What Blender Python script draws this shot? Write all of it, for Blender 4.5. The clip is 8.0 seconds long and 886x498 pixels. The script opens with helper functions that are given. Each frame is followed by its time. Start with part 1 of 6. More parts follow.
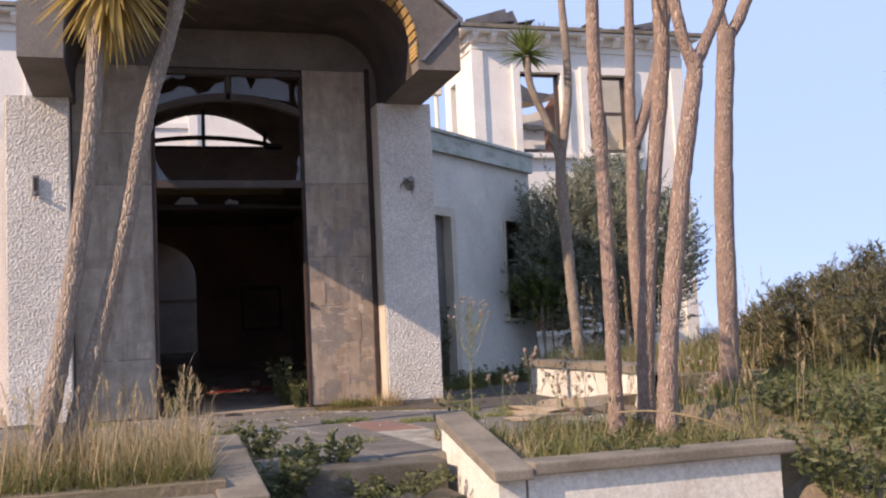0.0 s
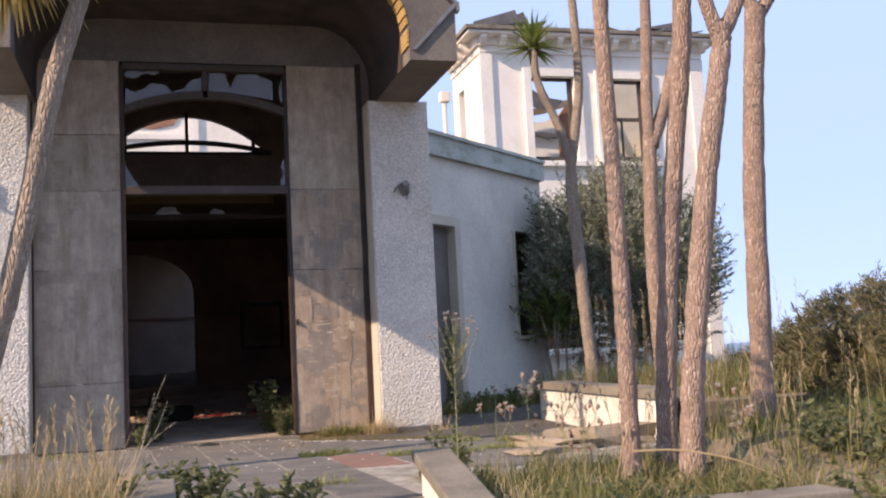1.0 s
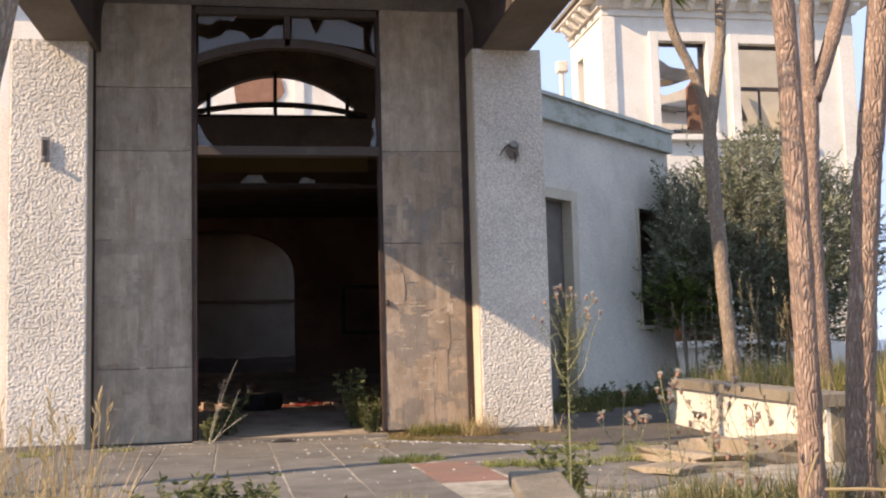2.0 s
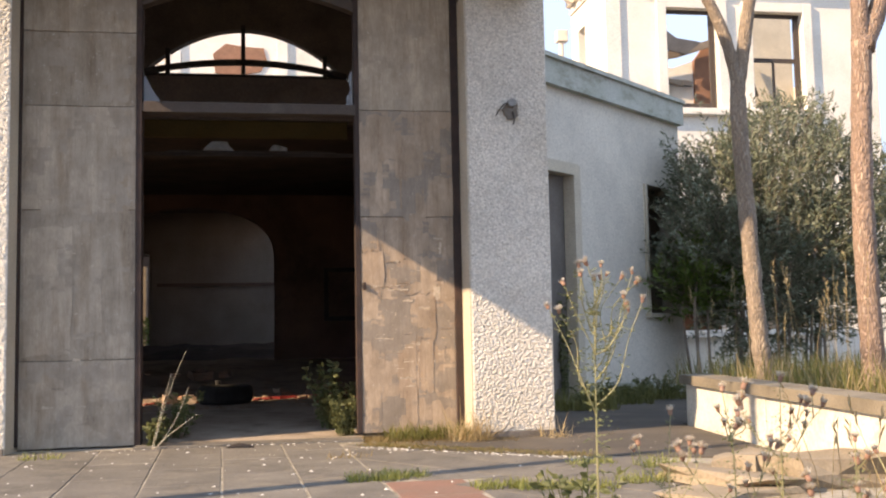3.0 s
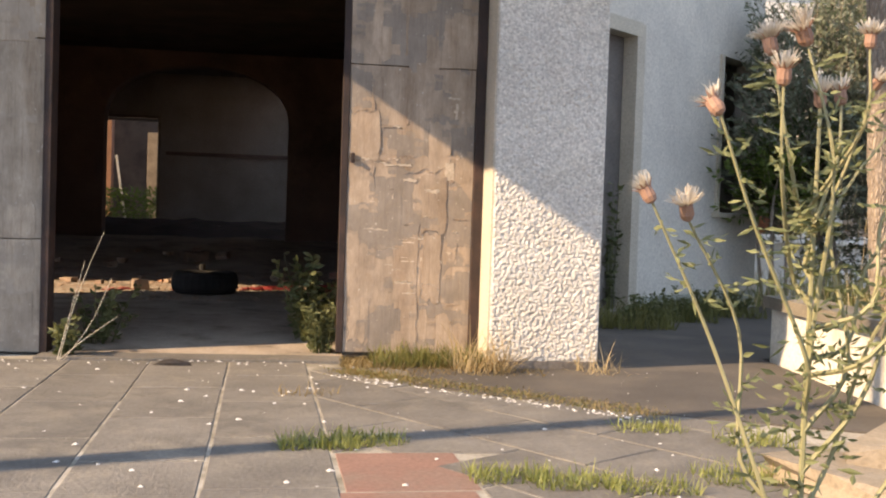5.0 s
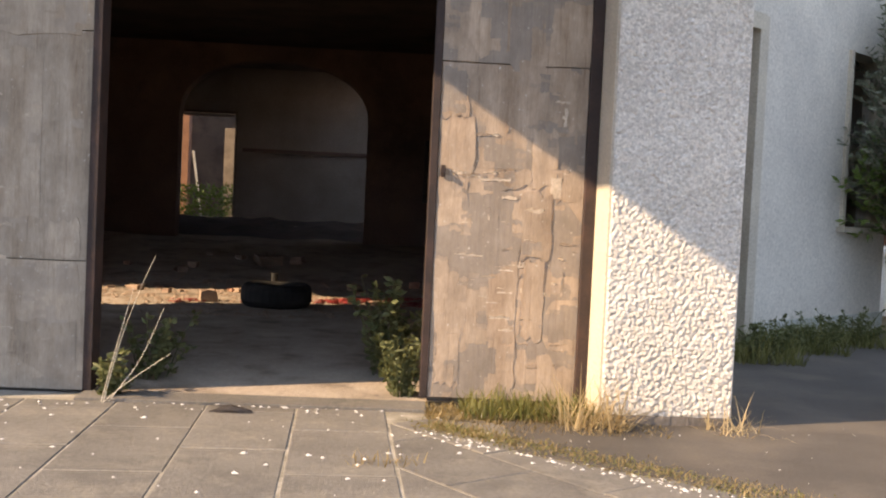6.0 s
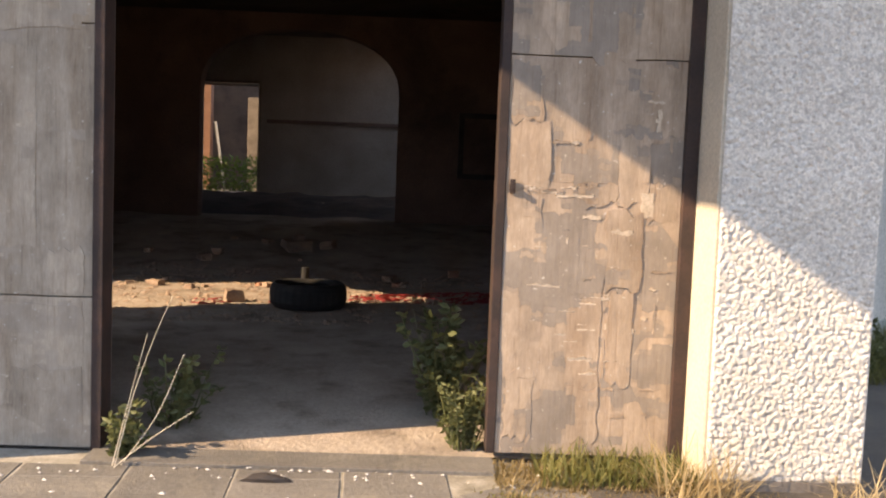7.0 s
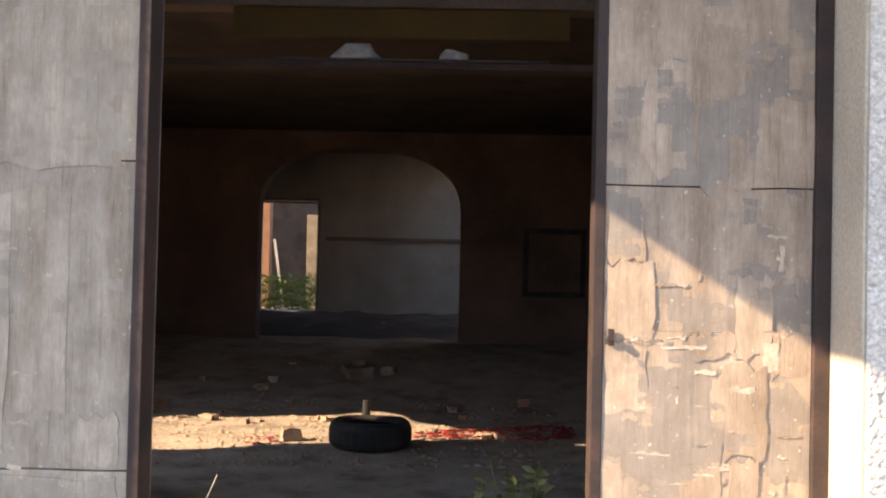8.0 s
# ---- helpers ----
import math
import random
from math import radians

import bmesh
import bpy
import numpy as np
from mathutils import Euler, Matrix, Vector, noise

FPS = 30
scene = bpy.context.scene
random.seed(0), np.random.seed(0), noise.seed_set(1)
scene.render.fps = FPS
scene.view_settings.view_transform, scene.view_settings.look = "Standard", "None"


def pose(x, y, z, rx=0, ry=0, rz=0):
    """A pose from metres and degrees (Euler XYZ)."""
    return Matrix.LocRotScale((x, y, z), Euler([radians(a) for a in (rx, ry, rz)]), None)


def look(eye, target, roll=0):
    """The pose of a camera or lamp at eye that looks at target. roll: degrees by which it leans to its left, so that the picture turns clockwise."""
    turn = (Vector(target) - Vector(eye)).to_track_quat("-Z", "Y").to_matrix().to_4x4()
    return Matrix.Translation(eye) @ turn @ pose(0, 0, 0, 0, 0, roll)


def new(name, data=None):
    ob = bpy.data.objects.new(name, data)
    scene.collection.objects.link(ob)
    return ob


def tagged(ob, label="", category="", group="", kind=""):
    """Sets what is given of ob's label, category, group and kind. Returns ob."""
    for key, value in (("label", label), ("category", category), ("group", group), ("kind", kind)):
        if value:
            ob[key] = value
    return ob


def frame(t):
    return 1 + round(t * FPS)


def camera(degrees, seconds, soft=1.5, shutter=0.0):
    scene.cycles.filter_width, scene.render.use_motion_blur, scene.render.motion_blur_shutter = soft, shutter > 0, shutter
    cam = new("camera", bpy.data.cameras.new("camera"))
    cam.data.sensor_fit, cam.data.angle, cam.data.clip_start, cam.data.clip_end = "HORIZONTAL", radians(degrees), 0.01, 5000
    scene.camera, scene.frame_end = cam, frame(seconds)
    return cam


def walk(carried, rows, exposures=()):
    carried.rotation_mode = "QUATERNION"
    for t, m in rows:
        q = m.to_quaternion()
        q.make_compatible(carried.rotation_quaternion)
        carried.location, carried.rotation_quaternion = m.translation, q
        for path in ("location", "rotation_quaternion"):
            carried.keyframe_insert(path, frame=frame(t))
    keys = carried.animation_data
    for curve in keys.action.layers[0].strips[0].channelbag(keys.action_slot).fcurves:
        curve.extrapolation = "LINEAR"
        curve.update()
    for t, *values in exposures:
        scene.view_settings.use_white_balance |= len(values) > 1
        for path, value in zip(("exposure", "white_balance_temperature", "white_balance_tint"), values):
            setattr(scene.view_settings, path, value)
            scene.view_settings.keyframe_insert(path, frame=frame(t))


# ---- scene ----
cam = camera(47.0, 8.0, 2.1)
PATH = [
    (0, (-0.95, -11.61, 0.687), (-0.372, -9.703, 0.86), -2.7),
    (0.5, (-0.659, -11.088, 0.699), (-0.011, -9.206, 0.892), -3.3),
    (1, (-0.428, -10.638, 0.713), (0.114, -8.724, 0.92), -2.9),
    (1.5, (-0.213, -9.973, 0.708), (0.22, -8.032, 0.921), -2.2),
    (2, (-0.013, -9.214, 0.71), (0.308, -7.249, 0.904), -1.5),
    (3.5, (0.383, -7.378, 0.781), (0.744, -5.416, 0.931), -0.4),
    (4, (0.543, -6.806, 0.805), (0.939, -4.849, 0.924), 0.6),
    (4.5, (0.644, -6.437, 0.81), (1.038, -4.477, 0.853), 1.3),
    (5, (0.753, -5.983, 0.794), (1.008, -4.0, 0.734), 1.9),
    (6.5, (0.653, -4.676, 1.078), (0.747, -2.68, 0.985), 2.6),
    (7, (0.554, -4.262, 1.203), (0.619, -2.27, 1.041), 2.2),
    (7.5, (0.487, -3.915, 1.25), (0.473, -1.919, 1.118), 2.0),
    (8, (0.464, -3.679, 1.35), (0.41, -1.68, 1.395), 1.3),
]
walk(cam, [(t, look(eye, target, roll)) for t, eye, target, roll in PATH],
     [(0, 0.94, 7350, 24), (1.5, 1.16, 7750, 22), (2.2, 1.3, 8500, 19), (3.3, 1.57, 8850, 18), (5.0, 1.58, 8900, 18), (6.5, 1.78, 8900, 19), (7.4, 2.0, 8700, 18), (8.0, 2.4, 8500, 17)])

# ---- world and sun ----
SUN = Vector((-1.0, -0.345, 0.63)).normalized()
world = bpy.data.worlds.new("sky")
scene.world = world
world.use_nodes = True
wn = world.node_tree.nodes
sky = wn.new("ShaderNodeTexSky")
sky.sky_type = "NISHITA"
sky.sun_disc = False
sky.sun_elevation = math.asin(SUN.z)
sky.sun_rotation = math.atan2(SUN.x, SUN.y)
sky.air_density, sky.dust_density, sky.ozone_density = 0.55, 0.0, 1.6
sky.altitude = 0
wn["Background"].inputs["Strength"].default_value = 0.2
wl = world.node_tree.links
wl.new(sky.outputs["Color"], wn["Background"].inputs["Color"])
haze = wn.new("ShaderNodeBackground")
haze.inputs["Color"].default_value, haze.inputs["Strength"].default_value = (0.205, 0.318, 0.53, 1), 1.21
both = wn.new("ShaderNodeMixShader")
both.inputs[0].default_value = 0.95
wl.new(wn["Background"].outputs[0], both.inputs[1])
wl.new(haze.outputs[0], both.inputs[2])
wl.new(both.outputs[0], wn["World Output"].inputs["Surface"])
sun = new("sun", bpy.data.lights.new("sun", "SUN"))
sun.data.energy, sun.data.angle, sun.data.color = 3.0, radians(0.5), (1.0, 0.87, 0.70)
sun.matrix_world = look((-30, -10, 20), Vector((-30, -10, 20)) - SUN)


# ---- materials ----
def material(name, c1, c2, scale=3.0, fine=70.0, rough=0.85, bump=0.35, depth=0.006, stretch=(1, 1, 1), stain=None,
             stain_scale=1.3, stain_amount=0.5, metal=0.0, rand=0.0, spec=0.3, grain_lo=0.72):
    """A surface of two colours in blotches, a stain of its own, fine grain and relief."""
    m = bpy.data.materials.new(name)
    m.use_nodes = True
    n, l = m.node_tree.nodes, m.node_tree.links
    p = n["Principled BSDF"]
    geo = n.new("ShaderNodeNewGeometry")
    mp = n.new("ShaderNodeMapping")
    mp.inputs["Scale"].default_value = stretch
    l.new(geo.outputs["Position"], mp.inputs["Vector"])

    def noise_tex(sc, detail=6, rough_=0.6):
        t = n.new("ShaderNodeTexNoise")
        t.inputs["Scale"].default_value, t.inputs["Detail"].default_value, t.inputs["Roughness"].default_value = sc, detail, rough_
        l.new(mp.outputs["Vector"], t.inputs["Vector"])
        return t

    def ramp(src, a, b):
        r = n.new("ShaderNodeMapRange")
        r.inputs["From Min"].default_value, r.inputs["From Max"].default_value = a, b
        l.new(src, r.inputs["Value"])
        return r.outputs["Result"]

    def mix(fac, a, b, mode="MIX"):
        x = n.new("ShaderNodeMix")
        x.data_type, x.blend_type = "RGBA", mode
        if isinstance(fac, float):
            x.inputs[0].default_value = fac
        else:
            l.new(fac, x.inputs[0])
        for k, v in ((6, a), (7, b)):
            if isinstance(v, tuple):
                x.inputs[k].default_value = (*v, 1)
            else:
                l.new(v, x.inputs[k])
        return x.outputs[2]

    big, small = noise_tex(scale), noise_tex(fine, 4, 0.7)
    col = mix(ramp(big.outputs["Fac"], 0.35, 0.65), c1, c2)
    if stain:
        st = noise_tex(stain_scale, 8, 0.65)
        f = n.new("ShaderNodeMath")
        f.operation = "MULTIPLY"
        f.inputs[1].default_value = stain_amount
        l.new(ramp(st.outputs["Fac"], 0.5, 0.68), f.inputs[0])
        col = mix(f.outputs[0], col, stain)
    grain = mix(ramp(small.outputs["Fac"], 0.25, 0.75), (grain_lo, grain_lo, grain_lo), (1.2, 1.2, 1.2))
    col = mix(1.0, col, grain, "MULTIPLY")
    if rand:
        info = n.new("ShaderNodeObjectInfo")
        r = ramp(info.outputs["Random"], 0, 1)
        lo, hi = 1 - rand, 1 + rand
        col = mix(1.0, col, mix(r, (lo, lo, lo), (hi, hi, hi)), "MULTIPLY")
    l.new(col, p.inputs["Base Color"])
    p.inputs["Roughness"].default_value, p.inputs["Metallic"].default_value = rough, metal
    p.inputs["Specular IOR Level"].default_value = spec
    b = n.new("ShaderNodeBump")
    b.inputs["Strength"].default_value, b.inputs["Distance"].default_value = bump, depth
    h = n.new("ShaderNodeMath")
    h.operation = "ADD"
    l.new(big.outputs["Fac"], h.inputs[0])
    l.new(small.outputs["Fac"], h.inputs[1])
    l.new(h.outputs[0], b.inputs["Height"])
    l.new(b.outputs["Normal"], p.inputs["Normal"])
    return m


def leaf_material(name, c1, c2, scale=2.0, glow=0.35, rough=0.55):
    """Leaves and blades: each island takes its own shade, and some light comes through."""
    m = bpy.data.materials.new(name)
    m.use_nodes = True
    n, l = m.node_tree.nodes, m.node_tree.links
    p, out = n["Principled BSDF"], n["Material Output"]
    geo = n.new("ShaderNodeNewGeometry")
    t = n.new("ShaderNodeTexNoise")
    t.inputs["Scale"].default_value = scale
    l.new(geo.outputs["Position"], t.inputs["Vector"])
    f = n.new("ShaderNodeMath")
    f.operation = "MULTIPLY_ADD"
    f.inputs[1].default_value = 0.6
    l.new(geo.outputs["Random Per Island"], f.inputs[0])
    l.new(t.outputs["Fac"], f.inputs[2])
    r = n.new("ShaderNodeMapRange")
    r.inputs["From Min"].default_value, r.inputs["From Max"].default_value = 0.35, 1.1
    l.new(f.outputs[0], r.inputs["Value"])
    x = n.new("ShaderNodeMix")
    x.data_type = "RGBA"
    x.inputs[6].default_value, x.inputs[7].default_value = (*c1, 1), (*c2, 1)
    l.new(r.outputs["Result"], x.inputs[0])
    l.new(x.outputs[2], p.inputs["Base Color"])
    p.inputs["Roughness"].default_value = rough
    p.inputs["Specular IOR Level"].default_value = 0.35
    tr = n.new("ShaderNodeBsdfTranslucent")
    l.new(x.outputs[2], tr.inputs["Color"])
    ms = n.new("ShaderNodeMixShader")
    ms.inputs[0].default_value = glow
    l.new(p.outputs[0], ms.inputs[1])
    l.new(tr.outputs[0], ms.inputs[2])
    l.new(ms.outputs[0], out.inputs["Surface"])
    return m


M_DASH = material("roughcast", (0.76, 0.715, 0.64), (0.66, 0.62, 0.555), 2.2, 95, 0.9, 0.7, 0.008, stain=(0.52, 0.46, 0.36), stain_scale=1.6, stain_amount=0.3, grain_lo=0.66)


def pebbles(m, scale, low, high):
    """Stones of several tones in the dash."""
    n, l = m.node_tree.nodes, m.node_tree.links
    p = n["Principled BSDF"]
    geo, v, r, x = n.new("ShaderNodeNewGeometry"), n.new("ShaderNodeTexVoronoi"), n.new("ShaderNodeMapRange"), n.new("ShaderNodeMix")
    v.inputs["Scale"].default_value = scale
    l.new(geo.outputs["Position"], v.inputs["Vector"])
    sep = n.new("ShaderNodeSeparateColor")
    l.new(v.outputs["Color"], sep.inputs["Color"])
    r.inputs["To Min"].default_value, r.inputs["To Max"].default_value = low, high
    l.new(sep.outputs[0], r.inputs["Value"])
    x.data_type, x.blend_type = "RGBA", "MULTIPLY"
    x.inputs[0].default_value = 1.0
    l.new(p.inputs["Base Color"].links[0].from_socket, x.inputs[6])
    l.new(r.outputs["Result"], x.inputs[7])
    l.new(x.outputs[2], p.inputs["Base Color"])


pebbles(M_DASH, 75.0, 0.78, 1.14)
M_QUOIN = material("smooth_render", (0.60, 0.53, 0.42), (0.50, 0.44, 0.35), 3, 60, 0.9, 0.3)
M_WHITE = material("white_painted_render", (0.88, 0.83, 0.745), (0.80, 0.75, 0.67), 1.2, 45, 0.85, 0.25, 0.005, stain=(0.58, 0.52, 0.43), stain_scale=0.9, stain_amount=0.4)
M_WING = material("grey_white_render", (0.71, 0.66, 0.57), (0.62, 0.575, 0.50), 1.0, 40, 0.85, 0.25, 0.005, stain=(0.42, 0.41, 0.37), stain_scale=0.8, stain_amount=0.4)
M_PARAPET = material("mossy_render", (0.52, 0.53, 0.48), (0.42, 0.44, 0.38), 2.0, 40, 0.9, 0.4, stain=(0.22, 0.22, 0.16), stain_scale=2.2, stain_amount=0.8, stretch=(1, 1, 2))
M_CONC = material("weathered_concrete", (0.215, 0.19, 0.165), (0.155, 0.135, 0.12), 1.8, 50, 0.9, 0.5, 0.006, stain=(0.11, 0.10, 0.09), stain_scale=1.2, stain_amount=0.6)
M_SOFFIT = material("dark_soffit", (0.21, 0.16, 0.13), (0.145, 0.115, 0.098), 2, 50, 0.9, 0.4, stain=(0.05, 0.04, 0.04), stain_amount=0.6)
# near-black tone shared by soffit sheet, ceilings, shelf beam, doorway beam and debris
M_NEARBLACK = material("near_black_surface", (0.09, 0.068, 0.058), (0.055, 0.044, 0.04), 2, 50, 0.95, 0.4, stain=(0.025, 0.022, 0.02), stain_amount=0.6)
M_STONEP = material("pale_broken_stone", (0.36, 0.295, 0.22), (0.27, 0.22, 0.16), 3, 50, 0.95, 0.7, 0.01, stain=(0.24, 0.19, 0.13), stain_scale=4, stain_amount=0.6)
M_RUST = material("rusty_steel", (0.055, 0.036, 0.031), (0.034, 0.025, 0.023), 6, 90, 0.7, 0.4, 0.003, stain=(0.10, 0.055, 0.044), stain_scale=5, stain_amount=0.5)
M_DARKFRAME = material("dark_painted_frame", (0.045, 0.037, 0.034), (0.03, 0.026, 0.025), 5, 80, 0.6, 0.3, 0.003, stain=(0.11, 0.09, 0.075), stain_scale=6, stain_amount=0.5)
M_BROWNFRAME = material("brown_timber_frame", (0.085, 0.066, 0.057), (0.06, 0.047, 0.042), 5, 80, 0.7, 0.3, 0.003, stain=(0.14, 0.12, 0.10), stain_scale=5, stain_amount=0.5)
M_SLAB = material("grey_paving", (0.195, 0.18, 0.16), (0.13, 0.12, 0.108), 2.6, 60, 0.9, 0.8, 0.008, stain=(0.26, 0.235, 0.195), stain_scale=5.0, stain_amount=0.6, rand=0.11)
M_RED = material("red_paving", (0.27, 0.155, 0.12), (0.21, 0.12, 0.095), 3, 60, 0.9, 0.4, 0.004, stain=(0.25, 0.2, 0.16), stain_scale=3, stain_amount=0.5)
M_TARMAC = material("dark_tarmac", (0.105, 0.092, 0.08), (0.075, 0.066, 0.058), 1.5, 90, 0.9, 0.5, 0.004, stain=(0.17, 0.14, 0.11), stain_scale=1.2, stain_amount=0.5)
M_JOINT = material("joint_dirt", (0.42, 0.385, 0.33), (0.20, 0.18, 0.14), 6, 60, 0.95, 0.5)
M_EARTH = material("dry_earth", (0.25, 0.195, 0.135), (0.17, 0.135, 0.09), 1.5, 30, 0.95, 0.6, 0.02, stain=(0.10, 0.115, 0.04), stain_scale=0.8, stain_amount=0.7)
M_CAP = material("stone_coping", (0.255, 0.22, 0.17), (0.18, 0.155, 0.12), 2.5, 60, 0.9, 0.5, 0.005, stain=(0.14, 0.12, 0.09), stain_scale=2.5, stain_amount=0.6)
M_PLANTER = material("flaking_white_paint", (0.77, 0.73, 0.64), (0.68, 0.64, 0.555), 1.8, 40, 0.8, 0.25, 0.005, stain=(0.46, 0.36, 0.27), stain_scale=2.2, stain_amount=0.5)
# dark brown base tone of the inner walls, with random darker blotches
M_INNER = material("dark_brown_plaster", (0.235, 0.15, 0.115), (0.155, 0.10, 0.08), 1.0, 40, 0.9, 0.4, stain=(0.06, 0.05, 0.045), stain_scale=0.8, stain_amount=0.7)
M_INPALE = material("pale_inner_plaster", (0.41, 0.345, 0.29), (0.30, 0.25, 0.205), 1.0, 40, 0.9, 0.3, stain=(0.24, 0.19, 0.15), stain_scale=0.9, stain_amount=0.5)
M_YELLOW = material("ochre_painted_board", (0.12, 0.075, 0.022), (0.09, 0.057, 0.018), 2, 60, 0.8, 0.3)
M_FLOOR = material("dusty_concrete_floor", (0.45, 0.375, 0.305), (0.33, 0.27, 0.215), 2.5, 40, 0.95, 0.7, 0.015, stain=(0.11, 0.085, 0.065), stain_scale=2.2, stain_amount=0.75)
M_RUBBLE = material("plaster_rubble", (0.37, 0.27, 0.20), (0.26, 0.185, 0.14), 5, 60, 0.95, 0.6, rand=0.3)
M_BRICK = material("orange_brick", (0.36, 0.19, 0.125), (0.28, 0.15, 0.10), 4, 50, 0.9, 0.5, rand=0.15)
M_TYRE = material("black_rubber", (0.018, 0.018, 0.018), (0.026, 0.025, 0.024), 5, 90, 0.75, 0.3, 0.002, stain=(0.06, 0.052, 0.045), stain_scale=4, stain_amount=0.5)
M_TIMBER = material("grey_timber", (0.30, 0.25, 0.20), (0.20, 0.16, 0.13), 4, 70, 0.85, 0.5, 0.004, stretch=(1, 1, 1))
M_LATH = material("bare_timber_lath", (0.50, 0.33, 0.13), (0.40, 0.25, 0.10), 5, 70, 0.8, 0.4, 0.003, rand=0.12)
M_TORN = material("fresh_torn_veneer", (0.62, 0.52, 0.41), (0.48, 0.39, 0.30), 8, 80, 0.85, 0.6, 0.003, rand=0.2)
M_STEP = material("mossy_concrete_step", (0.15, 0.135, 0.11), (0.10, 0.09, 0.075), 4, 50, 0.95, 0.8, 0.012, stain=(0.08, 0.085, 0.04), stain_scale=3, stain_amount=0.8)
M_SLATE = material("slate", (0.13, 0.13, 0.135), (0.09, 0.09, 0.095), 4, 60, 0.7, 0.4)
M_METAL = material("dull_grey_metal", (0.30, 0.29, 0.28), (0.20, 0.19, 0.18), 8, 80, 0.5, 0.2, 0.002, metal=0.6)
M_SEA = material("sea_water", (0.10, 0.17, 0.26), (0.12, 0.19, 0.28), 0.05, 1.0, 0.3, 0.2, 0.05, spec=0.5)
M_REDPAINT = material("red_plastic", (0.33, 0.035, 0.035), (0.24, 0.025, 0.025), 5, 60, 0.5, 0.1)
M_PAPER = material("crumpled_paper", (0.62, 0.60, 0.57), (0.5, 0.48, 0.45), 8, 60, 0.9, 0.4, rand=0.1)
M_GRASSY = leaf_material("dry_grass", (0.36, 0.27, 0.14), (0.56, 0.44, 0.26), 1.2, 0.4)
M_GRASSG = leaf_material("green_grass", (0.085, 0.105, 0.028), (0.25, 0.235, 0.085), 1.4, 0.4)
M_MOSS = leaf_material("orange_moss_grass", (0.19, 0.14, 0.06), (0.33, 0.245, 0.12), 2.5, 0.3)
M_OLIVE = leaf_material("grey_green_leaf", (0.07, 0.095, 0.05), (0.28, 0.30, 0.215), 1.6, 0.25, 0.45)
M_BRIGHT = leaf_material("fresh_green_leaf", (0.06, 0.115, 0.02), (0.16, 0.22, 0.05), 3, 0.35)
M_WEED = leaf_material("weed_leaf", (0.06, 0.08, 0.03), (0.17, 0.18, 0.08), 4, 0.35)
M_GORSE = leaf_material("gorse_needles", (0.045, 0.05, 0.022), (0.14, 0.125, 0.055), 1.5, 0.12)
M_TUFT = leaf_material("fresh_tuft", (0.15, 0.18, 0.045), (0.36, 0.37, 0.13), 6, 0.4)
M_PALM = leaf_material("palm_blade", (0.10, 0.15, 0.03), (0.28, 0.32, 0.09), 2, 0.35)
M_PALMDRY = leaf_material("dead_palm_blade", (0.32, 0.22, 0.06), (0.55, 0.41, 0.15), 3, 0.4)
M_STEM = leaf_material("thistle_stem", (0.22, 0.215, 0.10), (0.36, 0.33, 0.19), 5, 0.1)
M_THLEAF = leaf_material("thistle_leaf", (0.12, 0.14, 0.06), (0.25, 0.265, 0.13), 6, 0.3)
M_DOWN = leaf_material("thistle_down", (0.55, 0.46, 0.36), (0.82, 0.76, 0.66), 8, 0.5)
M_BRACT = leaf_material("thistle_bract", (0.27, 0.15, 0.11), (0.42, 0.25, 0.18), 8, 0.2)
M_STRAW = leaf_material("bare_stalk", (0.42, 0.38, 0.30), (0.58, 0.53, 0.44), 8, 0.1)


